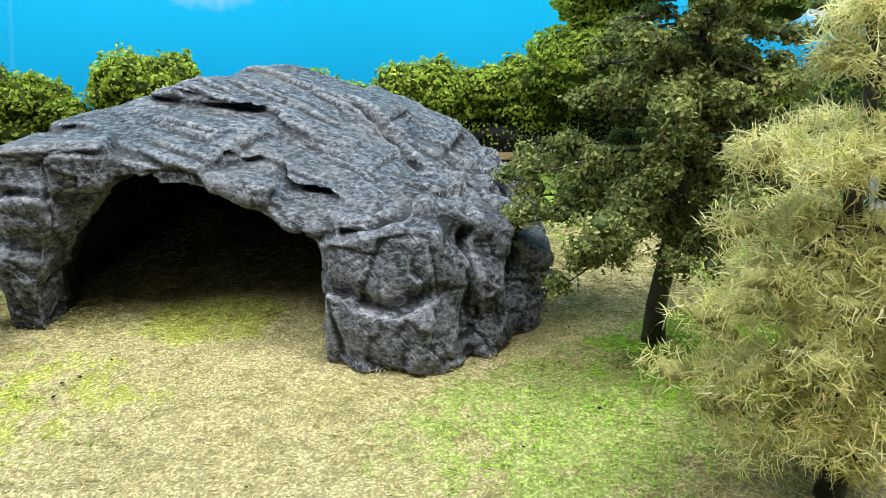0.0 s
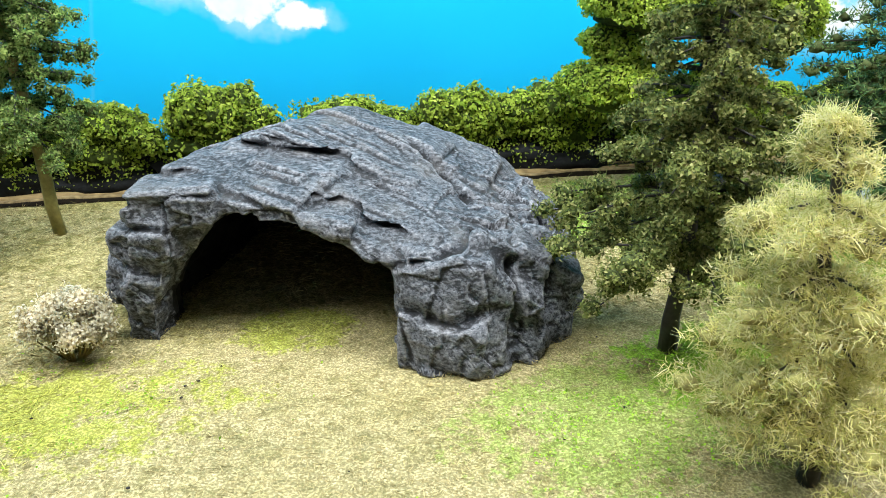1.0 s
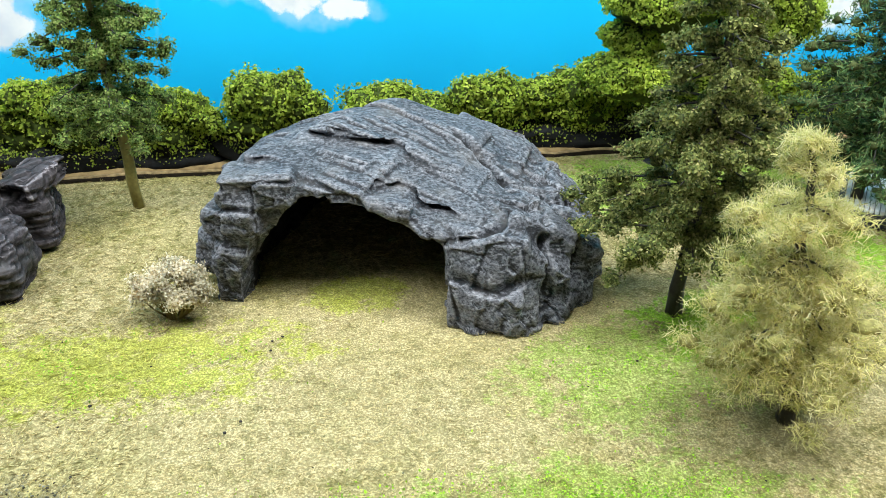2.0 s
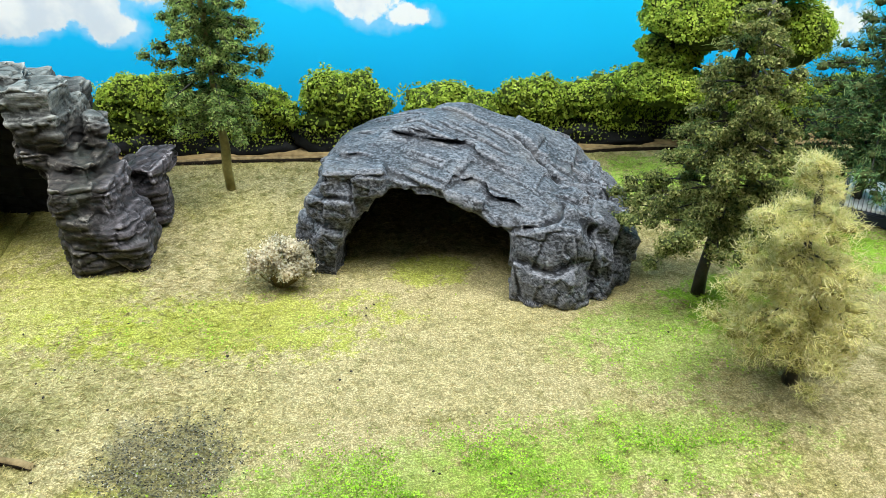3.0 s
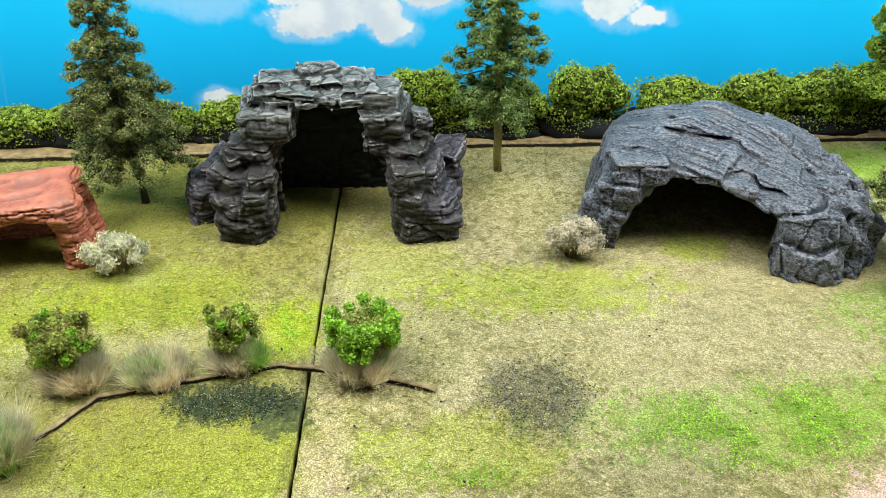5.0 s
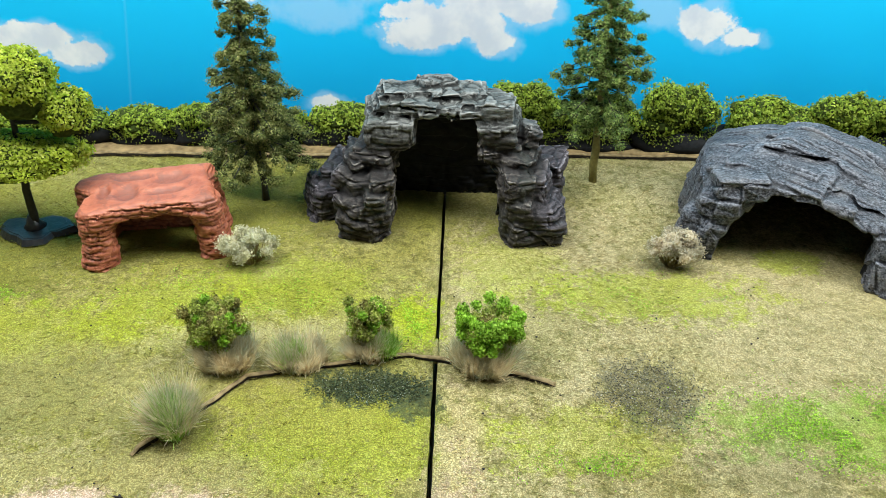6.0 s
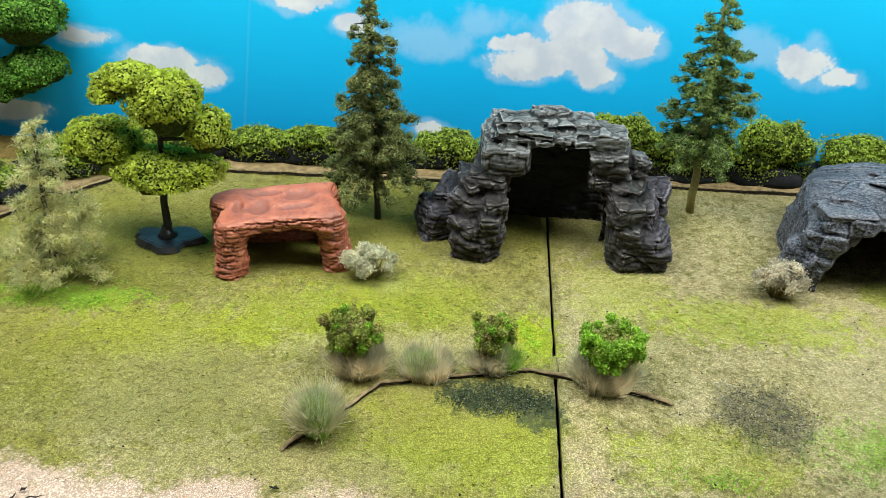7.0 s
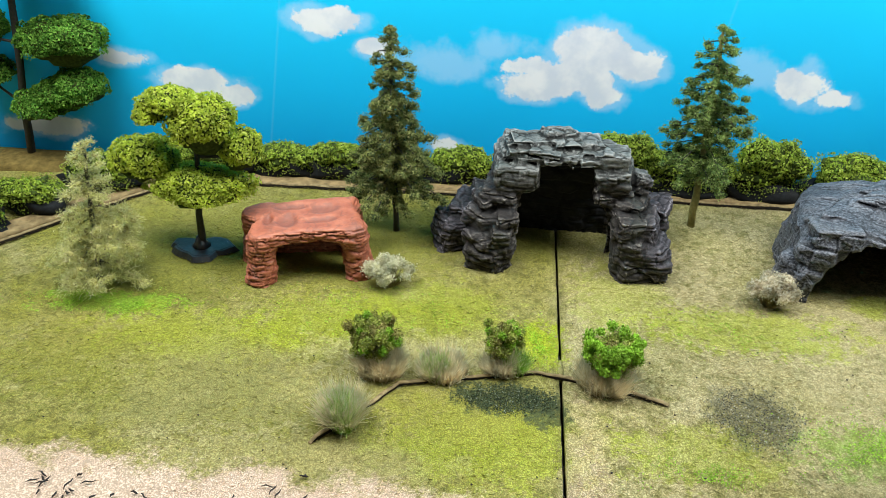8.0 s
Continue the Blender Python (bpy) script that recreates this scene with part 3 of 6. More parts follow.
def skin(field, lo, h):
    """Quads round the zero level of a sampled field, and the outward normals."""
    s = field < 0
    nx, ny, nz = field.shape
    cell = np.zeros((nx - 1, ny - 1, nz - 1), np.int8)
    acc, cnt = np.zeros((nx - 1, ny - 1, nz - 1, 3), np.float32), np.zeros((nx - 1, ny - 1, nz - 1), np.float32)
    corner = [(a, b, c) for a in (0, 1) for b in (0, 1) for c in (0, 1)]

    def at(arr, c):
        return arr[c[0]:nx - 1 + c[0], c[1]:ny - 1 + c[1], c[2]:nz - 1 + c[2]]

    for c in corner:
        for ax in range(3):
            if c[ax]:
                continue
            d = list(c)
            d[ax] = 1
            fa, fb = at(field, c), at(field, d)
            cross = (fa < 0) != (fb < 0)
            t = np.where(cross, fa / np.where(cross, fa - fb, 1), 0)
            for k in range(3):
                acc[..., k] += cross * (c[k] + (t if k == ax else 0))
            cnt += cross
    used = cnt > 0
    index = np.full(used.shape, -1, np.int64)
    index[used] = np.arange(used.sum())
    where = np.argwhere(used)
    verts = (where + acc[used] / cnt[used][:, None]) * h + np.asarray(lo)
    quads = []
    for ax in range(3):
        b, c = (ax + 1) % 3, (ax + 2) % 3
        s0 = np.take(s, range(0, s.shape[ax] - 1), ax)
        s1 = np.take(s, range(1, s.shape[ax]), ax)
        for flag, flip in ((s0 & ~s1, False), (~s0 & s1, True)):
            e = np.argwhere(flag)
            e = e[(e[:, b] > 0) & (e[:, c] > 0) & (e[:, b] < used.shape[b]) & (e[:, c] < used.shape[c])]
            corners = []
            for db, dc in ((0, 0), (-1, 0), (-1, -1), (0, -1)):
                q = e.copy()
                q[:, b] += db
                q[:, c] += dc
                corners.append(index[q[:, 0], q[:, 1], q[:, 2]])
            q = np.stack(corners, 1)
            quads.append(q[:, ::-1] if flip else q)
    quads = np.vstack(quads)
    quads = quads[(quads >= 0).all(1)]
    g = np.gradient(field, h)
    w = where
    normals = unit(np.stack([g[k][w[:, 0], w[:, 1], w[:, 2]] for k in range(3)], 1))
    return verts, quads, normals


def grid(lo, hi, h):
    ax = [np.arange(a, b + h, h) for a, b in zip(lo, hi)]
    return np.meshgrid(*ax, indexing="ij", sparse=True)


def relax(verts, quads, times):
    """Evens out a net of quads without shrinking it much."""
    n = len(verts)
    for _ in range(times):
        total, count = np.zeros((n, 3)), np.zeros(n)
        for a, b in ((0, 1), (1, 2), (2, 3), (3, 0)):
            for p, q in ((a, b), (b, a)):
                for k in range(3):
                    total[:, k] += np.bincount(quads[:, p], verts[quads[:, q], k], n)
                count += np.bincount(quads[:, p], minlength=n)
        verts = verts * 0.5 + 0.5 * total / count[:, None]
    return verts


def net_normals(verts, quads):
    face = np.cross(verts[quads[:, 2]] - verts[quads[:, 0]], verts[quads[:, 3]] - verts[quads[:, 1]])
    out = np.zeros_like(verts)
    for c in range(4):
        for k in range(3):
            out[:, k] += np.bincount(quads[:, c], face[:, k], len(verts))
    return unit(out)


# ---- the structure: room, table, boards, ledge, backdrop ----
def structure(name, bm, material, label):
    return tagged(part(name, bm, material), label, name.split("_")[0], kind="structure")


structure("floor", box(bmesh.new(), -2.0, 2.0, -2.5, 1.2, -0.85, -0.75), "table", "plain dark floor of the room")
structure("ceiling", box(bmesh.new(), -2.0, 2.0, -2.5, 1.2, 1.25, 1.35), "wall", "plain off-white painted ceiling")
structure("wall_north", box(bmesh.new(), -2.0, 2.0, 1.2, 1.3, -0.85, 1.35), "wall", "plain off-white painted wall behind the sky sheet")
structure("wall_south", box(bmesh.new(), -2.0, 2.0, -2.6, -2.5, -0.85, 1.35), "wall", "plain off-white painted wall facing the diorama")
structure("wall_west", box(bmesh.new(), -2.1, -2.0, -2.5, 1.2, -0.75, 1.25), "wall", "plain off-white painted side wall")
structure("wall_east", box(bmesh.new(), 2.0, 2.1, -2.5, 1.2, -0.75, 1.25), "wall", "plain off-white painted side wall")

table = thing("display_table", (0, 0.05, -0.75), "dark wooden table carrying the whole diorama", "table")
for nm, dims in [("tabletop", (-1.15, 1.15, -0.42, 0.45, 0.70, 0.728))] + [("leg", (x - 0.03, x + 0.03, y - 0.03, y + 0.03, 0, 0.70)) for x in (-1.08, 1.08) for y in (-0.36, 0.38)]:
    part(nm, box(bmesh.new(), *dims, 0.003), "table", table)


def board(name, x0f, x0b, x1f, x1b, y0, y1, label):
    """A flocked base board with a wavy surface and its own cut edge."""
    nx, ny = 110, 70
    u, v = np.meshgrid(np.linspace(0, 1, nx), np.linspace(0, 1, ny), indexing="ij")
    y = y0 + (y1 - y0) * v
    a, b = x0f + (x0b - x0f) * v, x1f + (x1b - x1f) * v
    x = a + (b - a) * u
    rim = np.minimum(np.minimum(u, 1 - u) * 60, 1)
    P = np.stack([x.ravel(), y.ravel(), np.zeros(x.size)], 1)
    ragged = lattice(P, 140, 4) * 0.0006
    x = x + (ragged.reshape(x.shape)) * (1 - rim)
    z = -0.0008 + 0.0010 * fbm(P, 14, 5).reshape(x.shape) * rim
    top = np.stack([x.ravel(), y.ravel(), z.ravel()], 1)
    low = top.copy()
    low[:, 2] = -0.021
    ids = np.arange(nx * ny).reshape(nx, ny)
    q = [np.stack([ids[:-1, :-1], ids[1:, :-1], ids[1:, 1:], ids[:-1, 1:]], -1).reshape(-1, 4)]
    m = nx * ny
    q.append(q[0][:, ::-1] + m)
    for line in (ids[:, 0], ids[-1, :], ids[::-1, -1], ids[0, ::-1]):
        q.append(np.stack([line[:-1] + m, line[1:] + m, line[1:], line[:-1]], 1))
    ob = part(name, mesh_np(name, np.vstack([top, low]), np.vstack(q), True), "ground")
    return tagged(ob, label, "board", kind="structure")


board("ground", -1.1, -1.1, -0.0006, -0.0034, -0.30, 0.40, "flocked base board with straw and moss-green static grass")
board("ground", 0.0026, -0.0004, 1.1, 1.1, -0.30, 0.40, "flocked base board with dry straw-coloured static grass and green patches")

backdrop = part("backdrop", box(bmesh.new(), -1.15, 1.15, 0.405, 0.409, -0.02, 0.62), "sky")
tagged(backdrop, "glossy printed sky sheet, bright blue with white clouds", "backdrop", kind="structure")


def strip(name, path, width, height, material, seed, lift=0.0, side=None, step=0.004):
    """A ragged raised edging along a path; its side faces may have another material."""
    pts = [Vector((*p, 0)) for p in path]
    dense = []
    for a, b in zip(pts, pts[1:]):
        n = max(2, int((b - a).length / step))
        dense += [a.lerp(b, i / n) for i in range(n)]
    dense.append(pts[-1])
    P = np.array([tuple(p) for p in dense])
    d = unit(np.gradient(P, axis=0))
    nrm = np.stack([-d[:, 1], d[:, 0], 0 * d[:, 0]], 1)
    wob = 0.0012 * fbm(P, 60, seed, 3)[:, None]
    hz = height * (1 + 0.30 * fbm(P, 45, seed + 3, 3))
    taper = np.clip(np.minimum(np.arange(len(P)), np.arange(len(P))[::-1]) / 3.0, 0.15, 1)
    up = np.array([0, 0, 1.0])
    w = width * (1 + 0.25 * lattice(P, 50, seed + 7))[:, None] / 2
    prof = [(-1.0, -0.002, 1), (-1.0, 0.72, 1), (-0.7, 1.0, 1), (0.7, 0.95, 1), (1.0, 0.6, 1), (1.0, -0.002, 1)]
    rows = [P + nrm * (w * s + wob) + up * (lift + hz * taper * hh)[:, None] for s, hh, _ in prof]
    n, k = len(P), len(rows)
    verts = np.stack(rows, 1).reshape(-1, 3)
    faces = [(i * k + j, (i + 1) * k + j, (i + 1) * k + j + 1, i * k + j + 1) for i in range(n - 1) for j in range(k - 1)]
    faces += [(0, 1, 4, 5), (1, 2, 3, 4), ((n - 1) * k, (n - 1) * k + 5, (n - 1) * k + 4, (n - 1) * k + 1), ((n - 1) * k + 1, (n - 1) * k + 4, (n - 1) * k + 3, (n - 1) * k + 2)]
    mesh = mesh_np(name, verts, faces)
    ob = part(name, mesh, material)
    if side:
        mesh.materials.append(M[side])
        for i in range((n - 1) * (k - 1)):
            if i % (k - 1) == 0:
                mesh.polygons[i].material_index = 1
    return ob


FENCE = [(-0.66, 0.09), (-0.607, 0.153), (-0.502, 0.289), (-0.455, 0.315), (-0.384, 0.326), (-0.155, 0.330), (0.114, 0.342), (0.35, 0.342), (0.9, 0.342)]
LEDGE = [(-0.68, 0.108), (-0.625, 0.172), (-0.518, 0.302), (-0.46, 0.332), (-0.384, 0.343), (-0.155, 0.347), (0.114, 0.359), (0.35, 0.359), (0.9, 0.359)]
tagged(strip("trim", FENCE, 0.004, 0.0045, "kerb", 21, side="edge_shade"), "thin dark-edged brown strip bordering the grass", "edging", kind="structure")
tagged(strip("trim", LEDGE, 0.030, 0.0045, "ledge", 33), "bare tan ledge in front of the hedge", "ledge", kind="structure")

KERB = [(-0.193, -0.094), (-0.178, -0.074), (-0.161, -0.053), (-0.149, -0.036), (-0.136, -0.021), (-0.10, -0.010), (-0.064, -0.003), (-0.040, 0.004), (-0.021, 0.008), (0.002, 0.004), (0.031, -0.003), (0.058, -0.010), (0.087, -0.018)]
tagged(strip("low_kerb", KERB, 0.0036, 0.0034, "kerb", 44, side="edge_shade", step=0.002), "low ragged brown edging, its side coloured dark for shadow", "edging")
filler = part("joint_filler", mesh_np("joint_filler", *joined([tube([(0, 0.004, -0.0018), (-0.001, 0.014, -0.0012), (-0.001, 0.028, -0.0018)], (0.0026, 0.0028, 0.0022), 8, 0.2, 3)])), "ground")
tagged(filler, "short tuft of flock bridging the gap between the boards", "filler")

# ---- cast rocks ----


def buried(field, verts, lo, h):
    """The field's value at the grid point nearest to each corner."""
    i = np.rint((verts - np.asarray(lo)) / h).astype(int)
    i = np.minimum(i, np.array(field.shape) - 1)
    return field[i[:, 0], i[:, 1], i[:, 2]]


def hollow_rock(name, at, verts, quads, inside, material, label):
    """A cast rock as a thing: painted shell, and hollow coloured black for shade."""
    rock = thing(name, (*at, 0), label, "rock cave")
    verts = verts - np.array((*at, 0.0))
    inner_shade = inside[quads].all(1)
    for nm, faces, mat, note in (("shell", quads[~inner_shade], material, ""), ("hollow", quads[inner_shade], "inner_shade", "inside coloured black to stand in for shade")):
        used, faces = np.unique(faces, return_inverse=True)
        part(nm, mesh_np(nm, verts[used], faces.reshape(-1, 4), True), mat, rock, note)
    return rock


CU, CV = np.array([0.947, -0.32]), np.array([0.32, 0.947])
CO = np.array([0.345, 0.125])


CLEFTS = [  # roof slab, stretch of its front edge from -1 to 1, depth, half thickness
    (2, -0.50, 0.60, 0.012, 0.0013), (2, -0.98, -0.55, 0.007, 0.0008), (1, -0.96, 0.66, 0.011, 0.0012), (0, -0.90, -0.05, 0.008, 0.0010),
]


CREASES_FRONT = [  # along, right across, up from the cave's middle; width; depth
    ([(-0.128, -0.004, 0.040), (-0.110, -0.016, 0.038), (-0.093, -0.012, 0.034)], 0.0022, 0.0040),
    ([(-0.126, -0.006, 0.064), (-0.106, -0.016, 0.062), (-0.088, -0.012, 0.060)], 0.0016, 0.0030),
    ([(0.019, -0.016, 0.028), (0.030, -0.020, 0.031), (0.046, -0.020, 0.029), (0.060, -0.014, 0.031)], 0.0022, 0.0034),
    ([(0.012, 0.0, 0.052), (0.028, -0.008, 0.0535), (0.044, 0.002, 0.055), (0.052, 0.022, 0.056)], 0.0022, 0.0042),
    ([(0.020, -0.018, 0.024), (0.026, -0.020, 0.012), (0.027, -0.020, 0.0)], 0.0014, 0.0022),
]
CREASES_SIDE = [
    ([(0.054, 0.040, 0.062), (0.066, 0.018, 0.046), (0.071, 0.004, 0.028), (0.074, -0.004, 0.010)], 0.0026, 0.0050),
    ([(0.070, 0.052, 0.050), (0.086, 0.028, 0.032), (0.092, 0.016, 0.012)], 0.0026, 0.0050),
    ([(0.072, 0.078, 0.052), (0.090, 0.060, 0.036), (0.100, 0.046, 0.014)], 0.0026, 0.0046),
    ([(0.004, 0.082, 0.082), (0.026, 0.070, 0.072), (0.040, 0.056, 0.064), (0.050, 0.044, 0.058)], 0.0024, 0.0048),
]
CREASES = CREASES_FRONT + CREASES_SIDE


LEDGES = [  # a slab's front edge in plan, its height, how far back it fades
    ([(-0.060, 0.098), (-0.020, 0.086), (0.012, 0.078), (0.036, 0.072)], 0.0016, 0.030),
    ([(-0.070, 0.032), (-0.040, 0.024), (-0.012, 0.017), (0.012, 0.014)], 0.0012, 0.012),
    ([(-0.050, 0.070), (-0.020, 0.060), (0.010, 0.056)], 0.0012, 0.012),
]
ledge_rng = np.random.default_rng(31)
for _ in range(26):
    lu, lv, run = ledge_rng.uniform(-0.125, 0.03), ledge_rng.uniform(0.0, 0.12), ledge_rng.uniform(0.018, 0.060)
    bow, tilt = ledge_rng.normal(0, 0.0015), -0.30 + ledge_rng.normal(0, 0.12)
    LEDGES.append(([(lu, lv), (lu + run / 2, lv + run * tilt / 2 + bow), (lu + run, lv + run * tilt)], ledge_rng.uniform(0.0004, 0.0014), ledge_rng.uniform(0.005, 0.014)))

LEFT_STONES = [  # middle; half sizes; turn; rounding
    ((-0.097, 0.011, 0.0665), (0.023, 0.022, 0.0110), (-8, -2, 14), 0.0050), ((-0.107, 0.001, 0.051), (0.0195, 0.018, 0.0120), (8, -8, -12), 0.007),
    ((-0.110, -0.003, 0.017), (0.0130, 0.0145, 0.025), (3, 4, 10), 0.006), ((-0.124, 0.016, 0.022), (0.014, 0.020, 0.017), (0, 8, -20), 0.009),
    ((-0.050, 0.008, 0.0665), (0.046, 0.010, 0.0045), (-8, 4, -5), 0.003), ((-0.004, 0.005, 0.0560), (0.026, 0.010, 0.0050), (-4, 17, -3), 0.0035),
    ((0.012, 0.002, 0.0500), (0.014, 0.011, 0.0055), (0, 18, 6), 0.005),
]
RIGHT_STONES = [
    ((0.040, 0.004, 0.0425), (0.023, 0.015, 0.0120), (-12, 3, 4), 0.005), ((0.041, -0.008, 0.011), (0.0225, 0.0135, 0.0150), (-4, -3, -5), 0.007),
    ((0.024, -0.006, 0.014), (0.008, 0.012, 0.017), (-4, 3, 10), 0.004),
    ((0.046, 0.078, 0.0465), (0.026, 0.022, 0.0125), (0, 27, 8), 0.005), ((0.074, 0.094, 0.0340), (0.017, 0.024, 0.0140), (0, 38, 14), 0.006),
    ((0.060, 0.030, 0.030), (0.018, 0.022, 0.026), (0, 24, 24), 0.006), ((0.083, 0.060, 0.018), (0.014, 0.034, 0.022), (0, 28, 12), 0.007),
]
ROOF_SLABS = [
    ((-0.064, 0.034, 0.0745), (0.043, 0.027, 0.0060), (7, 5, -20), 0.0042), ((0.012, 0.034, 0.0602), (0.043, 0.026, 0.0065), (7, 15.6, -12), 0.0036),
    ((-0.030, 0.080, 0.0800), (0.054, 0.034, 0.0070), (4, 15, -8), 0.0040), ((-0.050, 0.104, 0.0815), (0.030, 0.022, 0.0050), (3, 8, -14), 0.0028),
    ((0.026, 0.098, 0.0645), (0.028, 0.030, 0.0060), (2, 20, -4), 0.0030),
]
RIDGES = [  # foot, head, radii
    ((0.063, -0.009, 0.004), (0.053, 0.010, 0.056), 0.0110, 0.0065), ((0.080, 0.008, 0.004), (0.070, 0.030, 0.046), 0.0125, 0.0085),
    ((0.090, 0.028, 0.002), (0.081, 0.052, 0.040), 0.0125, 0.0085), ((0.100, 0.060, 0.002), (0.086, 0.080, 0.036), 0.0080, 0.0080),
]


def off_path(P, path):
    """Signed distance of the rows of P from a path in plan (positive behind it) and how far along it they lie, 0 to 1."""
    path = np.asarray(path, float)
    steps = np.linalg.norm(np.diff(path, axis=0), axis=1)
    best, side, at, gone = np.full(len(P), 1e9), np.zeros(len(P)), np.zeros(len(P)), 0.0
    for a, b, step in zip(path, path[1:], steps):
        w = (b - a) / step
        x, y = P[:, 0] - a[0], P[:, 1] - a[1]
        t = x * w[0] + y * w[1]
        c = np.clip(t, 0, step)
        d = np.hypot(x - c * w[0], y - c * w[1])
        near = d < best
        best, side = np.where(near, d, best), np.where(near, x * -w[1] + y * w[0], side)
        at = np.where(near, (gone + t) / steps.sum(), at)
        gone += step
    return best * np.sign(side), at


def cave_rock():
    h = 0.00112
    lo, hi = (-0.165, -0.035, -0.006), (0.125, 0.19, 0.106)
    U, V, Z = grid(lo, hi, h)
    plan = [(-0.113, -0.012), (-0.104, -0.017), (-0.093, -0.010), (-0.06, -0.002), (0.0, -0.007), (0.02, -0.013), (0.043, -0.018), (0.062, -0.010),
            (0.084, 0.006), (0.102, 0.033), (0.107, 0.08), (0.09, 0.13), (0.04, 0.162), (-0.05, 0.17), (-0.12, 0.14), (-0.146, 0.08), (-0.134, 0.03), (-0.122, 0.006)]
    side = [(-0.023, -0.03), (-0.022, 0.028), (-0.014, 0.040), (0.000, 0.055), (0.012, 0.0625), (0.05, 0.073), (0.105, 0.083), (0.135, 0.076), (0.162, 0.045), (0.175, -0.03)]
    front = [(-0.150, -0.03), (-0.146, 0.02), (-0.136, 0.040), (-0.131, 0.062), (-0.120, 0.074), (-0.085, 0.082), (-0.058, 0.0885), (-0.045, 0.0885), (-0.015, 0.083), (0.02, 0.071), (0.05, 0.056), (0.074, 0.039), (0.095, 0.018), (0.112, -0.012), (0.114, -0.03)]
    hole = [(-0.104, -0.03), (-0.102, 0.020), (-0.092, 0.040), (-0.078, 0.056), (-0.056, 0.0630), (-0.024, 0.0610), (0.0, 0.0530), (0.011, 0.0480), (0.0155, 0.0420), (0.0165, 0.030), (0.0165, 0.015), (0.019, -0.03)]
    body = smax(smax(outline(U, V, plan), outline(V, Z, side), 0.008), outline(U, Z, front), 0.008)
    body = np.array(np.broadcast_to(body, (U.shape[0], V.shape[1], Z.shape[2])))
    for centre, half, turn, soft in LEFT_STONES + RIGHT_STONES:
        add_stone(body, lo, h, centre, half, turn, 0.004, soft)
    for centre, half, turn, soft in ROOF_SLABS:
        add_stone(body, lo, h, centre, half, turn, 0.0012, soft)
    for foot, head, ra, rb in RIDGES:
        add_ridge(body, lo, h, foot, head, ra, rb)
    body = smax(body, (Z - 0.0910 - 0.341 * (U + 0.05) + 0.178 * (V - 0.095)) / 1.07, 0.006)
    inner = smax(outline(U, Z, hole), V - 0.13, 0.01)
    room = smax(outline(U, V, [(-0.116, 0.018), (0.026, 0.018), (0.034, 0.10), (-0.10, 0.13)]), Z - 0.060, 0.012)
    solid = body
    body = smax(body, -smin(inner, room, 0.01), 0.003)
    field = np.array(body.astype(np.float32))
    clefts = []
    for slab, start, stop, deep, thick in CLEFTS:
        centre, half, turn, soft = ROOF_SLABS[slab]
        R = np.array(Euler([radians(t) for t in turn]).to_matrix())
        on = []
        for f in np.linspace(start, stop, 7):
            u, v, _ = np.array(centre) + R @ (f * half[0], -0.0022 - half[1], 0.0)
            column = field[int(round((u - lo[0]) / h)), int(round((v - lo[1]) / h))]
            on.append((u, v, lo[2] + h * (float(np.max(np.nonzero(column < 0)[0])) + 0.5) + thick))
        clefts.append((np.array(on), R @ (0.0, 1.0, -0.10), deep, thick))
    for path, into, deep, thick in clefts:
        cut_cleft(field, lo, h, path, into, deep, thick)
    verts, quads, normals = skin(field, lo, h)
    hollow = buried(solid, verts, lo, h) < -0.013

    def disp(P, N):
        e = np.array([0.92, -0.33, -0.20])
        e /= np.linalg.norm(e)
        Q = P - 0.80 * np.outer(P @ e, e)
        top = np.clip((N[:, 2] - 0.10) / 0.4, 0, 1) * np.clip((0.060 - P[:, 0]) / 0.035, 0, 1)
        wall = 1 - top
        warp = np.stack([lattice(P, 26, 4), lattice(P, 26, 5), lattice(P, 26, 6)], 1)
        b, sec, tag, lean = cells(P * (1, 1, 1.15) + 0.006 * warp, 34, 11)
        d = (0.18 + 0.82 * wall) * (0.0020 * (tag - 0.5) + 0.0040 * lean)
        b, sec, tag, lean = cells(P + 0.003 * warp, 80, 12)
        d += (0.20 + 0.80 * wall) * (0.0007 * (tag - 0.5) + 0.0013 * lean)
        b, sec, tag, lean = cells(P, 190, 13)
        d += (0.4 + 0.6 * wall) * (0.0003 * (tag - 0.5) + 0.0004 * lean)
        d += 0.0007 * fbm(Q, 90, 7, 3)
        rip = P[:, :2] + 0.0012 * np.stack([fbm(P, 60, 51, 3), fbm(P, 60, 52, 3)], 1)
        for path, high, far in LEDGES:
            back, t = off_path(rip, path)
            window = np.clip(np.minimum(t, 1 - t) * 6 + 0.25, 0, 1)
            rise = np.clip(back / 0.0007 + 0.5, 0, 1) * np.exp(-np.maximum(back, 0) / far) - 0.25 * np.exp(-((back + 0.0010) / 0.0009) ** 2)
            d += np.clip((N[:, 2] - 0.05) / 0.3, 0, 1) * 1.3 * high * window * rise
        wob = P + 0.0018 * np.stack([fbm(P, 80, 41, 2), fbm(P, 80, 42, 2), fbm(P, 80, 43, 2)], 1)
        for path, wide, deep in CREASES:
            path = [P[np.argmin(((P - q) ** 2).sum(1))] for q in path]
            near = np.full(len(P), 1.0)
            for a, c in zip(path, path[1:]):
                t = np.clip((wob - a) @ (c - a) / ((c - a) @ (c - a)), 0, 1)
                off = wob - a - t[:, None] * (c - a)
                out = (off * N).sum(1)
                flat = np.sqrt(np.maximum((off ** 2).sum(1) - out ** 2, 0))
                near = np.minimum(near, np.where(np.abs(out) < 0.012, flat, 1.0))
            ends = np.minimum(np.linalg.norm(P - path[0], axis=1), np.linalg.norm(P - path[-1], axis=1))
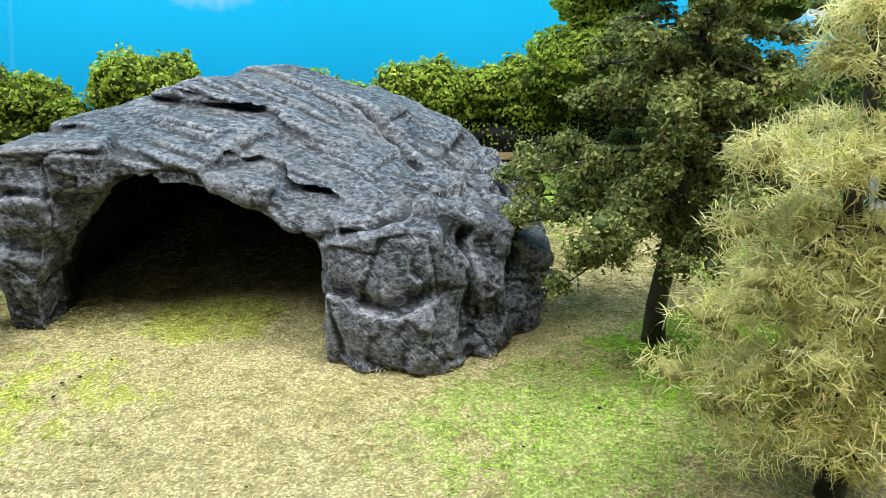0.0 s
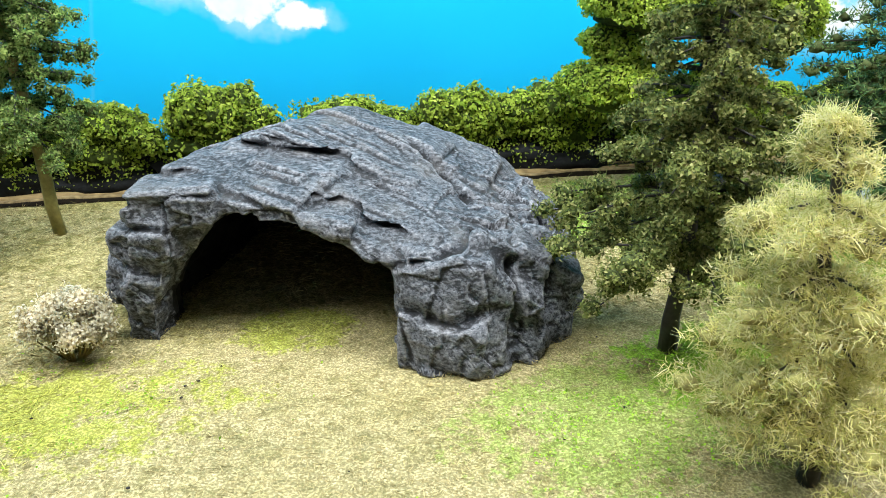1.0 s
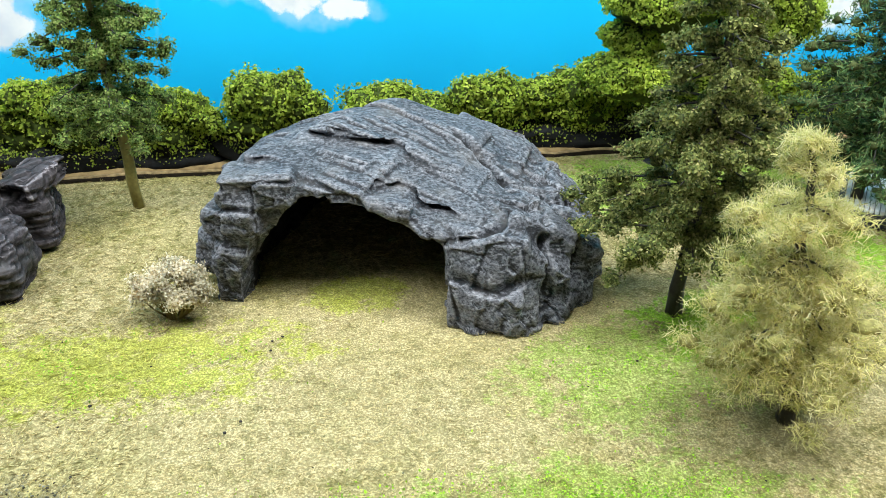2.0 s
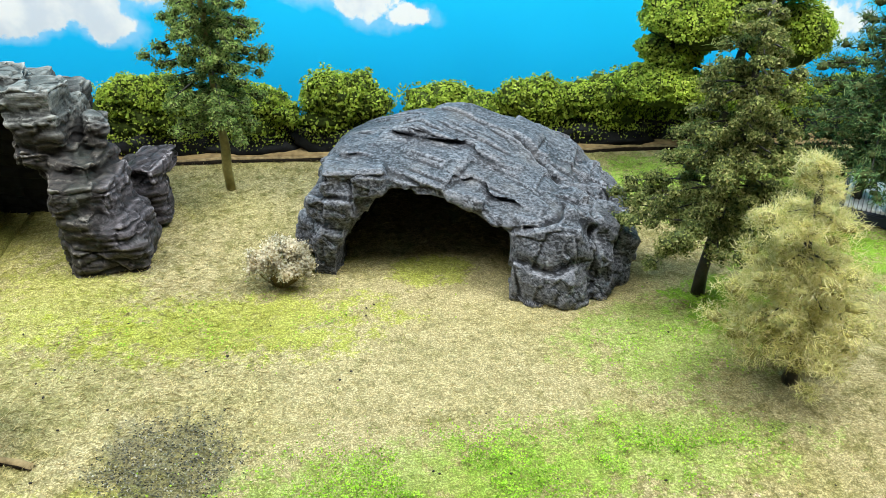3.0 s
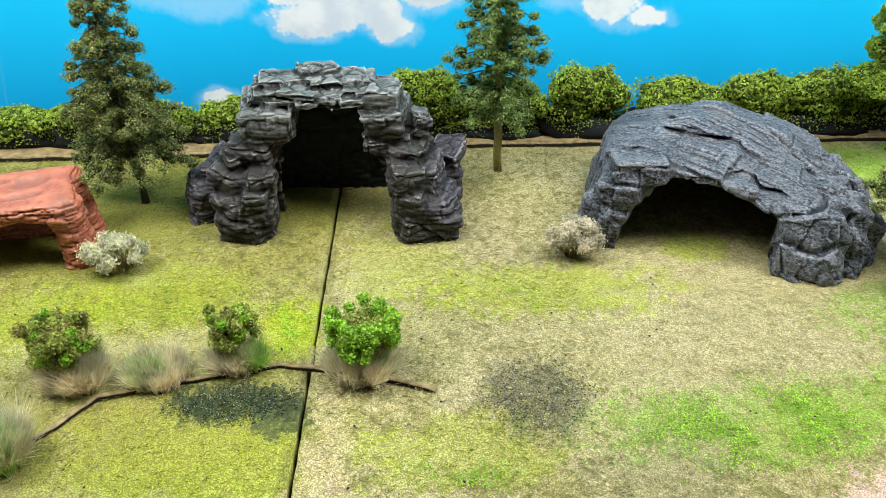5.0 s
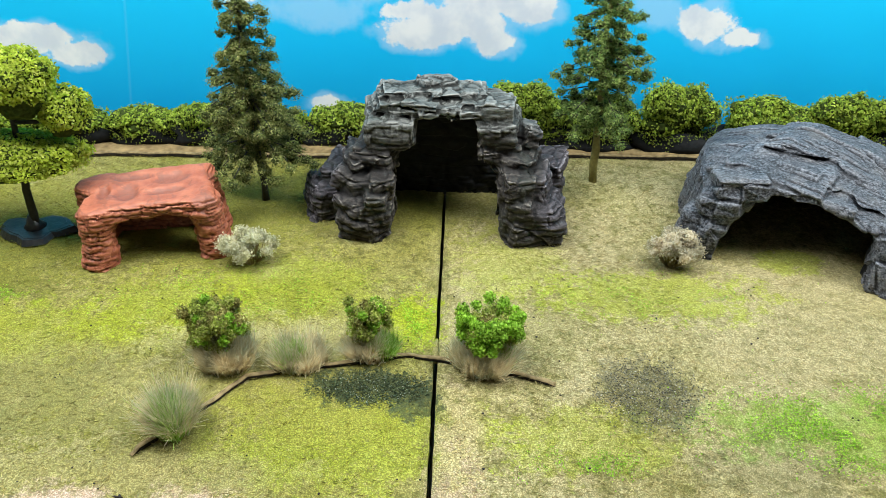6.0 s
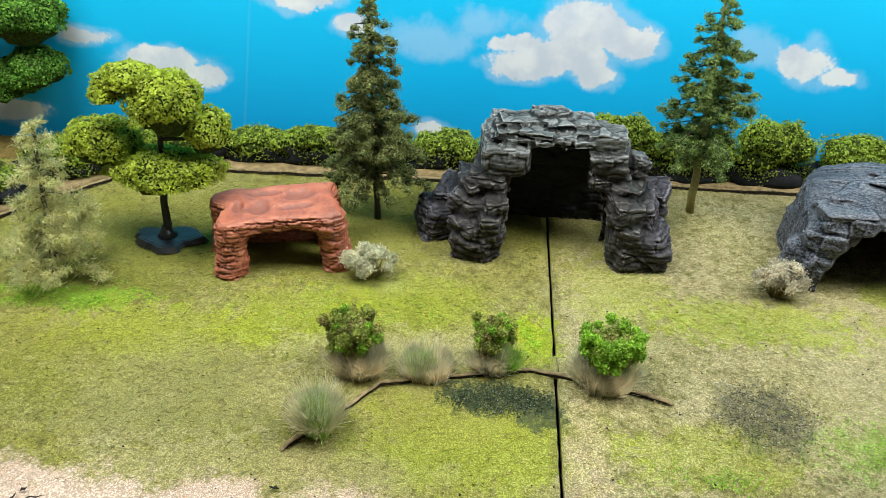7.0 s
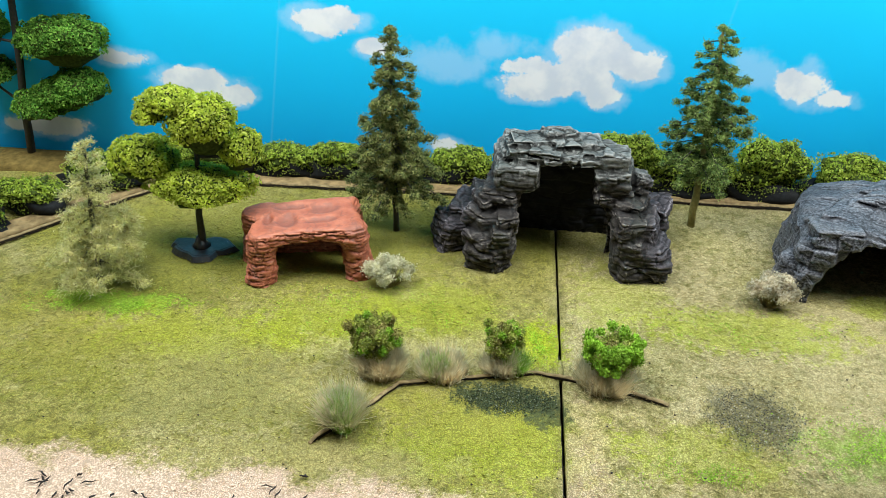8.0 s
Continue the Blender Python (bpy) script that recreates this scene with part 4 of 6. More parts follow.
            taper = np.clip(0.30 + ends / 0.012, 0, 1)
            d -= taper * deep * np.clip(1.25 - near / (1.5 * wide), 0, 1) ** 1.3
        calm = np.full(len(P), 1.0)
        for path, into, deep, thick in clefts:
            into = into / np.linalg.norm(into)
            for a, c in zip(path, path[1:]):
                a, c = np.array(a), np.array(c)
                t = np.clip((P - a) @ (c - a) / ((c - a) @ (c - a)), 0, 1)
                off = P - a - t[:, None] * (c - a)
                off = off - np.clip(off @ into, -0.002, deep)[:, None] * into
                calm = np.minimum(calm, np.clip((np.linalg.norm(off, axis=1) - 0.0012) / 0.0022, 0.08, 1))
        return d * calm - 0.0010 * calm

    def to_world(verts):
        xy = CO + np.outer(verts[:, 0], CU) + np.outer(verts[:, 1], CV)
        return np.column_stack([xy, verts[:, 2]])

    verts = relax(verts, quads, 2)
    normals = net_normals(verts, quads)
    verts = verts + normals * disp(verts, normals)[:, None]
    verts[:, 2] = np.maximum(verts[:, 2], -0.0015)
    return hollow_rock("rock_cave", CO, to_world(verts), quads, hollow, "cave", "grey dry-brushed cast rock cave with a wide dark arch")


def strata(P, N, h, depth, cell, seed, warp=0.003):
    """Stacked, rounded, broken layers of stone."""
    z = P[:, 2] + warp * fbm(P, 26, seed, 3)
    k = z / h + 0.25 * lattice(P, 16, seed + 2)
    row = np.floor(k)
    f = k - row
    round_bed = np.sqrt(np.clip(1 - np.abs(2 * f - 1) ** 3, 0, 1))
    b, sec, tag, lean = cells(np.column_stack([P[:, 0], P[:, 1], row * 0.37]), cell, seed + 5)
    joint = np.clip((sec - b) * 4.0, 0, 1)
    return depth * (0.8 * (tag - 0.5) + 0.9 * (round_bed - 0.8)) + depth * 0.35 * (joint - 1)


def blocks(P, freq, squash, depth, seed):
    """Broken flat-faced stones, wider than high, with dark joints between."""
    warp = 0.25 / freq * np.stack([lattice(P, freq * 0.8, seed), lattice(P, freq * 0.8, seed + 1), 0.5 * lattice(P, freq * 0.8, seed + 2)], 1)
    b, sec, tag, lean = cells((P + warp) * (1, 1, squash), freq, seed)
    return depth * (0.7 * (tag - 0.5) + 0.55 * lean + 0.45 * (np.clip((sec - b) * 3.5, 0, 1) - 0.7))


def beds(P, thick, cell, depth, seed):
    """Uneven beds of broken stone: sharp grooves between the beds, stones of one bed standing out by different amounts."""
    z = P[:, 2] + 0.9 * thick * fbm(P * (1, 1, 0.6), 22, seed, 3)
    k = z / thick + 0.5 * lattice(P, 14, seed + 3)
    row = np.floor(k)
    f = k - row
    warp = 0.12 / cell * np.stack([lattice(P, cell * 2, seed + 7), lattice(P, cell * 2, seed + 8)], 1)
    b, sec, tag, lean = cells(np.column_stack([P[:, :2] + warp, row * 1.37 / cell]), cell, seed + 5)
    there = np.clip(0.55 + 1.5 * lattice(P, 34, seed + 9), 0.0, 1)
    gap = np.exp(-(np.minimum(f, 1 - f) / 0.13) ** 2)
    joint = np.exp(-((sec - b) / 0.10) ** 2)
    bulge = 1 - (2 * f - 1) ** 2
    return depth * (1.1 * (tag - 0.5) + 0.8 * lean + 0.2 * bulge - there * np.maximum(1.3 * gap, 0.5 * joint))


def cracks(P, gap, depth, seed):
    """Broken, nearly level grooves between beds of stone."""
    z = P[:, 2] / gap + 0.9 * fbm(P * (0.6, 0.6, 1.0), 30, seed, 3) + 0.12 * lattice(P, 240, seed + 4)
    f = z - np.floor(z)
    there = np.clip(0.75 + 1.6 * lattice(P * (1, 1, 1.5), 42, seed + 9), 0, 1)
    return -depth * there * np.exp(-((f - 0.5) / 0.085) ** 2)


LEFT_LEG = [  # middle; half sizes; turn; rounding
    ((-0.050, 0.212, 0.094), (0.025, 0.026, 0.0155), (2, 2, 4), 0.006), ((-0.063, 0.211, 0.070), (0.021, 0.028, 0.0120), (0, 6, -8), 0.007),
    ((-0.072, 0.187, 0.019), (0.0265, 0.027, 0.025), (8, 5, 12), 0.016), ((-0.070, 0.196, 0.044), (0.0215, 0.024, 0.018), (4, -3, 8), 0.008), ((-0.086, 0.192, 0.052), (0.013, 0.018, 0.012), (0, 20, -25), 0.006),
    ((-0.058, 0.184, 0.052), (0.014, 0.018, 0.012), (8, -8, 20), 0.006), ((-0.080, 0.198, 0.066), (0.011, 0.016, 0.009), (6, -12, 30), 0.004),
    ((-0.076, 0.178, 0.010), (0.023, 0.018, 0.020), (4, -6, -14), 0.010), ((-0.062, 0.172, 0.042), (0.012, 0.014, 0.008), (10, 10, 10), 0.005),
    ((-0.089, 0.176, 0.034), (0.011, 0.012, 0.010), (0, -15, 35), 0.005),
]
SHOULDERS = [
    ((-0.113, 0.224, 0.008), (0.0240, 0.027, 0.028), (0, 8, 20), 0.012), ((-0.099, 0.236, 0.034), (0.020, 0.026, 0.014), (4, 14, -12), 0.008),
    ((-0.084, 0.240, 0.050), (0.014, 0.020, 0.012), (0, 14, 10), 0.005),
    ((0.048, 0.214, 0.094), (0.0200, 0.028, 0.0125), (0, -4, -6), 0.006), ((0.048, 0.206, 0.076), (0.0215, 0.020, 0.0100), (6, 4, 12), 0.006),
    ((0.064, 0.206, 0.066), (0.022, 0.024, 0.013), (0, 12, -14), 0.007), ((0.034, 0.198, 0.071), (0.009, 0.011, 0.008), (10, 15, 25), 0.005),
]
RIGHT_LEG = [
    ((0.081, 0.185, 0.018), (0.0310, 0.028, 0.025), (7, -5, -10), 0.016), ((0.074, 0.194, 0.046), (0.0230, 0.025, 0.020), (4, 4, -8), 0.008), ((0.065, 0.178, 0.056), (0.017, 0.018, 0.012), (6, 6, 16), 0.006),
    ((0.084, 0.186, 0.048), (0.014, 0.019, 0.013), (0, -14, -20), 0.006), ((0.083, 0.172, 0.008), (0.028, 0.017, 0.019), (4, 4, 8), 0.010),
    ((0.071, 0.170, 0.038), (0.013, 0.013, 0.009), (8, -8, -18), 0.005), ((0.094, 0.172, 0.030), (0.012, 0.013, 0.011), (0, 12, -35), 0.005),
]
GATE_TOP = [
    ((0.076, 0.216, 0.086), (0.010, 0.014, 0.012), (0, 20, 20), 0.006), ((0.096, 0.246, 0.022), (0.017, 0.028, 0.024), (0, -6, 10), 0.010),
    ((0.102, 0.244, 0.045), (0.016, 0.024, 0.0075), (4, -10, -20), 0.004), ((0.049, 0.209, 0.1115), (0.0145, 0.018, 0.0115), (-4, 3, -8), 0.003), ((-0.065, 0.222, 0.100), (0.009, 0.020, 0.013), (0, -4, 8), 0.003),
    ((-0.014, 0.244, 0.107), (0.054, 0.036, 0.008), (-3, 0, 0), 0.005),
    ((-0.008, 0.238, 0.1265), (0.019, 0.015, 0.0060), (-6, 5, 20), 0.005), ((-0.016, 0.236, 0.1160), (0.046, 0.022, 0.0055), (-6, 1, -5), 0.004),
]
GATE_STONES = LEFT_LEG + SHOULDERS + RIGHT_LEG + GATE_TOP


def gate_rock():
    h = 0.00132
    lo, hi = (-0.150, 0.140, -0.006), (0.130, 0.315, 0.146)
    X, Y, Z = grid(lo, hi, h)
    rng = np.random.default_rng(57)
    shell = smax(np.abs(X + 0.008) - 0.066, np.abs(Y - 0.255) - 0.042, 0.010)
    shell = smax(shell, Z - 0.100, 0.006)
    body = np.array(np.broadcast_to(shell, (X.shape[0], Y.shape[1], Z.shape[2])))
    for centre, half, turn, soft in GATE_STONES:
        add_stone(body, lo, h, centre, half, turn, 0.0012, soft)
    # the lintel: three courses of broken slabs, each set back from the one below
    for x0, x1, z, front, thick, count in [(-0.071, 0.048, 0.1095, 0.190, 0.0052, 6), (-0.062, 0.058, 0.1165, 0.193, 0.0044, 5), (-0.064, 0.036, 0.1225, 0.208, 0.0044, 4)]:
        for layer in (-0.45, 0.45):
            width = (x1 - x0) / count
            for k in range(count):
                x = x0 + (k + 0.5 + (0.25 if layer > 0 else -0.1)) * width
                half = (width * rng.uniform(0.50, 0.78), rng.uniform(0.014, 0.019), thick * rng.uniform(0.50, 0.78))
                back = 0.020 + rng.uniform(-0.0025, 0.0030) + (0.010 if k == 0 and x0 < -0.068 else 0.0)
                turn = (rng.uniform(-5, 5), rng.uniform(-7, 7), rng.uniform(-13, 13))
                add_stone(body, lo, h, (min(max(x, x0 + half[0]), x1 - half[0]), front + back, z + layer * thick + rng.uniform(-0.0008, 0.0008)), half, turn, 0.0008, 0.0016)
    hole = [(-0.045, -0.03), (-0.046, 0.020), (-0.042, 0.056), (-0.039, 0.076), (-0.026, 0.084), (-0.025, 0.104), (-0.010, 0.106), (0.024, 0.107), (0.030, 0.096), (0.028, 0.086), (0.029, 0.074), (0.043, 0.060), (0.048, 0.030), (0.049, -0.03)]
    room = [(-0.062, -0.03), (-0.060, 0.060), (-0.045, 0.095), (0.045, 0.096), (0.060, 0.060), (0.062, -0.03)]
    inner = smin(smax(outline(X, Z, hole), Y - 0.24, 0.006), smax(smax(outline(X, Z, room), Y - 0.256, 0.010), 0.222 - Y, 0.010), 0.006)
    solid = body
    body = smax(body, -inner, 0.003)
    verts, quads, normals = skin(np.broadcast_to(body, (X.shape[0], Y.shape[1], Z.shape[2])).astype(np.float32), lo, h)
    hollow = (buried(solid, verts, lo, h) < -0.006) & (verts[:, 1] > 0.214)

    def disp(P, N):
        flat = np.clip((N[:, 2] - 0.60) / 0.3, 0, 1)
        lintel = np.clip((P[:, 2] - 0.099) / 0.008, 0, 1)
        d = (1 - flat) * ((1 - 0.75 * lintel) * blocks(P, 30, 1.7, 0.0034, 49) + (1 - 0.4 * lintel) * blocks(P, 62, 2.2, 0.0014, 51) + beds(P, 0.0090, 42, 0.0013, 57) + cracks(P, 0.0046, 0.0007, 68))
        b, sec, tag, lean = cells(P * (1, 1, 2), 75, 71)
        d += flat * (0.0018 * (tag - 0.5) + 0.0018 * lean + 0.0008 * np.clip((sec - b) * 3, 0, 1))
        return d + 0.0005 * fbm(P, 90, 63, 3) - 0.0016

    verts = relax(verts, quads, 1)
    normals = net_normals(verts, quads)
    verts = verts + normals * disp(verts, normals)[:, None]
    verts[:, 2] = np.maximum(verts[:, 2], -0.0015)
    return hollow_rock("rock_gate", (0.0, 0.22), verts, quads, hollow, "gate", "dark layered cast rock cave with a tall opening and paler lintel")


def red_rock():
    h = 0.0011
    c, s = math.cos(RED_TURN), math.sin(RED_TURN)
    O = np.array(RED_AT)
    lo, hi = (-0.078, -0.056, -0.005), (0.078, 0.056, 0.072)
    U, V, Z = grid(lo, hi, h)
    plan = [(-0.047, -0.030), (-0.040, -0.036), (0.0, -0.031), (0.044, -0.036), (0.060, -0.028), (0.056, 0.0), (0.050, 0.018), (0.052, 0.036), (0.0, 0.040), (-0.048, 0.034), (-0.060, 0.026), (-0.062, 0.010), (-0.050, 0.0)]
    top = smax(outline(U, V, plan), np.abs(Z - 0.050 - 0.05 * U) - 0.0075, 0.006)
    body = top
    for (x, y), r in [((-0.040, -0.024), 0.0155), ((0.050, -0.020), 0.0150), ((-0.050, 0.022), 0.015), ((0.044, 0.026), 0.015)]:
        lean = 0.10 * (0.05 - Z)
        leg = np.sqrt((U - x - np.sign(x) * lean) ** 2 + (V - y + 0.03 * (0.05 - Z)) ** 2) - r * (0.95 + 0.14 * np.clip((0.02 - Z) / 0.02, 0, 1))
        body = smin(body, smax(leg, Z - 0.052, 0.004), 0.012)
    back = smax(smax(np.abs(V - 0.030) - 0.005, np.abs(U) - 0.045, 0.003), Z - 0.05, 0.003)
    body = smin(body, back, 0.006)
    body = smax(body, -Z - 0.003, 0.001)
    verts, quads, normals = skin(np.broadcast_to(body, (U.shape[0], V.shape[1], Z.shape[2])).astype(np.float32), lo, h)

    def disp(P, N):
        flat = np.clip((N[:, 2] - 0.5) / 0.3, 0, 1)
        d = (1 - flat) * (0.20 * strata(P, N, 0.0085, 0.0030, 40, 81, 0.005) + blocks(P, 70, 2.2, 0.0022, 87) + cracks(P, 0.0058, 0.0026, 91) + cracks(P, 0.0030, 0.0017, 95))
        d += flat * 0.0007 * fbm(P, 40, 83, 2)
        for x, y, rx, ry in HOLLOWS:
            d -= flat * 0.0036 * np.exp(-(((P[:, 0] - x) / rx) ** 2 + ((P[:, 1] - y) / ry) ** 2) ** 2)
        return d + 0.0003 * fbm(P, 120, 84, 3)

    verts = relax(verts, quads, 3)
    normals = net_normals(verts, quads)
    verts = verts + normals * disp(verts, normals)[:, None]
    verts[:, 2] = np.maximum(verts[:, 2], -0.0012)
    world_xy = O + np.column_stack([verts[:, 0] * c - verts[:, 1] * s, verts[:, 0] * s + verts[:, 1] * c])
    ob = part("rock_shelter", mesh_np("rock_shelter", np.column_stack([world_xy, verts[:, 2]]), quads, True), "red")
    return tagged(ob, "terracotta-red cast rock shelter, flat top on ribbed legs", "rock shelter")


cave_rock()
gate_rock()
red_rock()

# ---- trees, hedges and bushes ----


def strands(base, way, length, width, curl, rng, joints=4):
    """Long tangled strands that curl as they go, as flat tapering ribbons."""
    n = len(base)
    side = unit(np.cross(way, rng.normal(size=(n, 3))))
    turn = unit(rng.normal(size=(n, 3)))
    p, d = base.copy(), way.copy()
    rows = []
    step = np.asarray(length)[:, None] / joints
    for j in range(joints + 1):
        w = np.asarray(width)[:, None] * (1 - 0.75 * j / joints) / 2
        rows += [p - side * w, p + side * w]
        d = unit(d + np.cross(d, turn) * np.asarray(curl)[:, None] + rng.normal(size=(n, 3)) * 0.12)
        p = p + d * step
    verts = np.stack(rows, 1).reshape(-1, 3)
    quads = np.array([(2 * j, 2 * j + 1, 2 * j + 3) for j in range(joints)] + [(2 * j, 2 * j + 3, 2 * j + 2) for j in range(joints)])
    return verts, (np.arange(n)[:, None, None] * (2 * joints + 2) + quads).reshape(-1, 3)


def conifer(at, height, trunk_h, profile, crown_m, trunk_m, label, seed, style, lean=(0.0, 0.0), tiers=13, density=1.0, thick=0.0035, skew=(0.0, 0.0), droop=0.12, coarse=1.0):
    """A model fir: bare stem, boughs whose reach follows the profile, matted heart coloured dark for shade, and clumps
    of crumbs or tangled strands.
    """
    rng = np.random.default_rng(seed)
    tree = thing("conifer_tree", (*at, 0), label, "tree", "model trees")
    zs = np.linspace(-0.002, height, 12)
    path = np.column_stack([lean[0] * zs / height + 0.0008 * rng.normal(size=12), lean[1] * zs / height + 0.0008 * rng.normal(size=12), zs])
    path[0, :2] = 0
    part("trunk", mesh_np("trunk", *tube(path, np.linspace(thick, thick * 0.30, 12), 9, 0.15, seed), True), trunk_m, tree)
    hs, rs = zip(*profile)
    clumps, limbs = [], []
    swell = {"moss": 1.30, "spray": 1.35}.get(style, 1.0)
    for i in range(tiers):
        f = (i + rng.uniform(-0.3, 0.3)) / (tiers - 1)
        z = trunk_h + (height * 0.985 - trunk_h) * min(max(f, 0.0), 1.0)
        reach = float(np.interp(z / height, hs, rs))
        boughs = max(3, int(3 + 105 * reach))
        if i > 0:
            clumps.append((lean[0] * z / height, lean[1] * z / height, z, 0.0, 0.0, 1.0, 0.004 + 0.10 * reach))
        for j in range(boughs):
            ang = 2 * math.pi * (j + rng.uniform(-0.35, 0.35)) / boughs + i * 1.3
            r = reach * rng.uniform(0.62, 1.12) * (1 + skew[0] * math.cos(ang - skew[1]))
            d = np.array([math.cos(ang), math.sin(ang), rng.uniform(-2.0, 0.6) * droop])
            o = np.array([lean[0] * z / height, lean[1] * z / height, z])
            out_to = 0.5 if style in ("moss", "spray") else 0.85
            limbs.append(tube([o, o + d * r * out_to * 0.5, o + d * r * out_to + (0, 0, -0.08 * r)], (0.0010, 0.0007, 0.0004), 4, 0, seed + j))
            steps = max(1, int(r / 0.0092))
            for k in range(steps):
                t = (k + 0.85) / steps
                c = o + d * r * t * 0.92 + (0, 0, -droop * r * t * t) + rng.normal(size=3) * 0.0020
                clumps.append((*c, d[0], d[1], d[2], (0.0040 + 0.0034 * t * min(1, r / 0.03)) * rng.uniform(0.8, 1.25) * swell))
    C = np.array(clumps)
    fill = {"moss": 0.48, "spray": 0.40}.get(style, 0.60)
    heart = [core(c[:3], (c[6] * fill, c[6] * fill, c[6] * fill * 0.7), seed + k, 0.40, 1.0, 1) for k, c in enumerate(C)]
    if style == "spray":
        # open star-like sprays of stiff moss at the bough ends
        which = np.repeat(np.arange(len(C)), int(density * 18))
        n = len(which)
        out = unit(rng.normal(size=(n, 3)) * (1, 1, 0.7) + 0.70 * C[which, 3:6] + (0, 0, 0.10))
        lobe = 0.75 + 0.9 * np.abs(fbm(C[which, :3] * 40 + out, 2.6, seed, 2))
        base = C[which, :3] + out * (C[which, 6] * lobe * rng.uniform(0.25, 0.95, n))[:, None] * (1, 1, 0.72)
        way = unit(out + rng.normal(size=(n, 3)) * 0.75)
        geo = strands(base, way, C[which, 6] * rng.uniform(0.25, 0.70, n), coarse * rng.uniform(0.00022, 0.00040, n), rng.normal(0, 0.85, n), rng, 3)
    elif style == "moss":
        # matted strands lying round each clump, with a frayed few standing off
        which = np.repeat(np.arange(len(C)), int(density * 18))
        n = len(which)
        out = unit(rng.normal(size=(n, 3)) + 0.35 * C[which, 3:6] + (0, 0, 0.25))
        lobe = 1 + 0.30 * fbm(C[which, :3] * 40 + out, 1.9, seed, 2)
        base = C[which, :3] + out * (C[which, 6] * lobe * rng.uniform(0.55, 1.05, n))[:, None] * (1, 1, 0.66)
        stand = np.where(rng.uniform(size=n) < 0.16, 1.6, 0.30)[:, None]
        way = unit(unit(np.cross(out, rng.normal(size=(n, 3)))) + out * stand + 0.25 * C[which, 3:6])
        geo = strands(base, way, rng.uniform(0.0030, 0.0066, n), coarse * rng.uniform(0.00022, 0.00038, n), rng.normal(0, 0.70, n), rng, 3)
    else:
        per = max(8, int(density * 62))
        which = np.repeat(np.arange(len(C)), per)
        n = len(which)
        out = unit(rng.normal(size=(n, 3)) + 0.45 * C[which, 3:6] + (0, 0, 0.35))
        lobe = 1 + 0.42 * fbm(C[which, :3] * 40 + out * 1.0, 1.9, seed, 2)
        P = C[which, :3] + out * (C[which, 6] * lobe * rng.uniform(0.25, 1.0, n) ** 0.45)[:, None] * (1, 1, 0.72)
        if style == "needle":
            way = unit(out + rng.normal(size=(n, 3)) * 0.6)
            k = rng.permutation(n)[:n // 2]
            geo = joined([fibres(P, way, rng.uniform(0.0025, 0.0060, n), rng.uniform(0.0004, 0.0008, n), rng.uniform(-0.4, 0.4, n), rng), flakes(P[k], out[k], 0.0018, rng, 0.8)])
        else:
            k = rng.permutation(n)[:n // 8]
            way = unit(out[k] + rng.normal(size=(len(k), 3)) * 0.7)
            geo = joined([flakes(P, out + (0, 0, 0.25), 0.0017, rng, 0.65), strands(P[k], way, rng.uniform(0.003, 0.008, len(k)), rng.uniform(0.00020, 0.00034, len(k)), rng.normal(0, 0.3, len(k)), rng)])
    tagged(part("bough_frame", mesh_np("bough_frame", *joined(limbs), True), "wood_dark", tree), kind="stuff")
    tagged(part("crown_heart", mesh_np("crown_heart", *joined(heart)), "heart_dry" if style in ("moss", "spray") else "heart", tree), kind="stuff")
    tagged(part("crown", mesh_np("crown", *geo), crown_m, tree), kind="stuff")
    return tree


def lump(centre, radii, seed, count, size, rng, bottom=-0.45, rough=0.18):
    """Leaf flakes over an uneven cushion, and the dark cushion under them."""
    d = unit(rng.normal(size=(count * 2, 3)))
    d = d[d[:, 2] > bottom][:count]
    w = 1 + rough * fbm(d, 2.2, seed, 3) + rng.normal(size=len(d)) * 0.035
    P = np.asarray(centre) + d * np.asarray(radii) * w[:, None]
    leaf = flakes(P, d + (0, 0, 0.35), size, rng, 0.75)
    return leaf, core(centre, radii, seed, rough, 0.90)


def core(centre, radii, seed, rough, shrink, level=3):
    bm = bmesh.new()
    bmesh.ops.create_icosphere(bm, subdivisions=level, radius=1)
    v = np.array([tuple(q.co) for q in bm.verts])
    f = np.array([[q.index for q in face.verts] for face in bm.faces])
    bm.free()
    w = shrink * (1 + rough * fbm(v, 2.2, seed, 3))
    return np.asarray(centre) + v * np.asarray(radii) * w[:, None], f


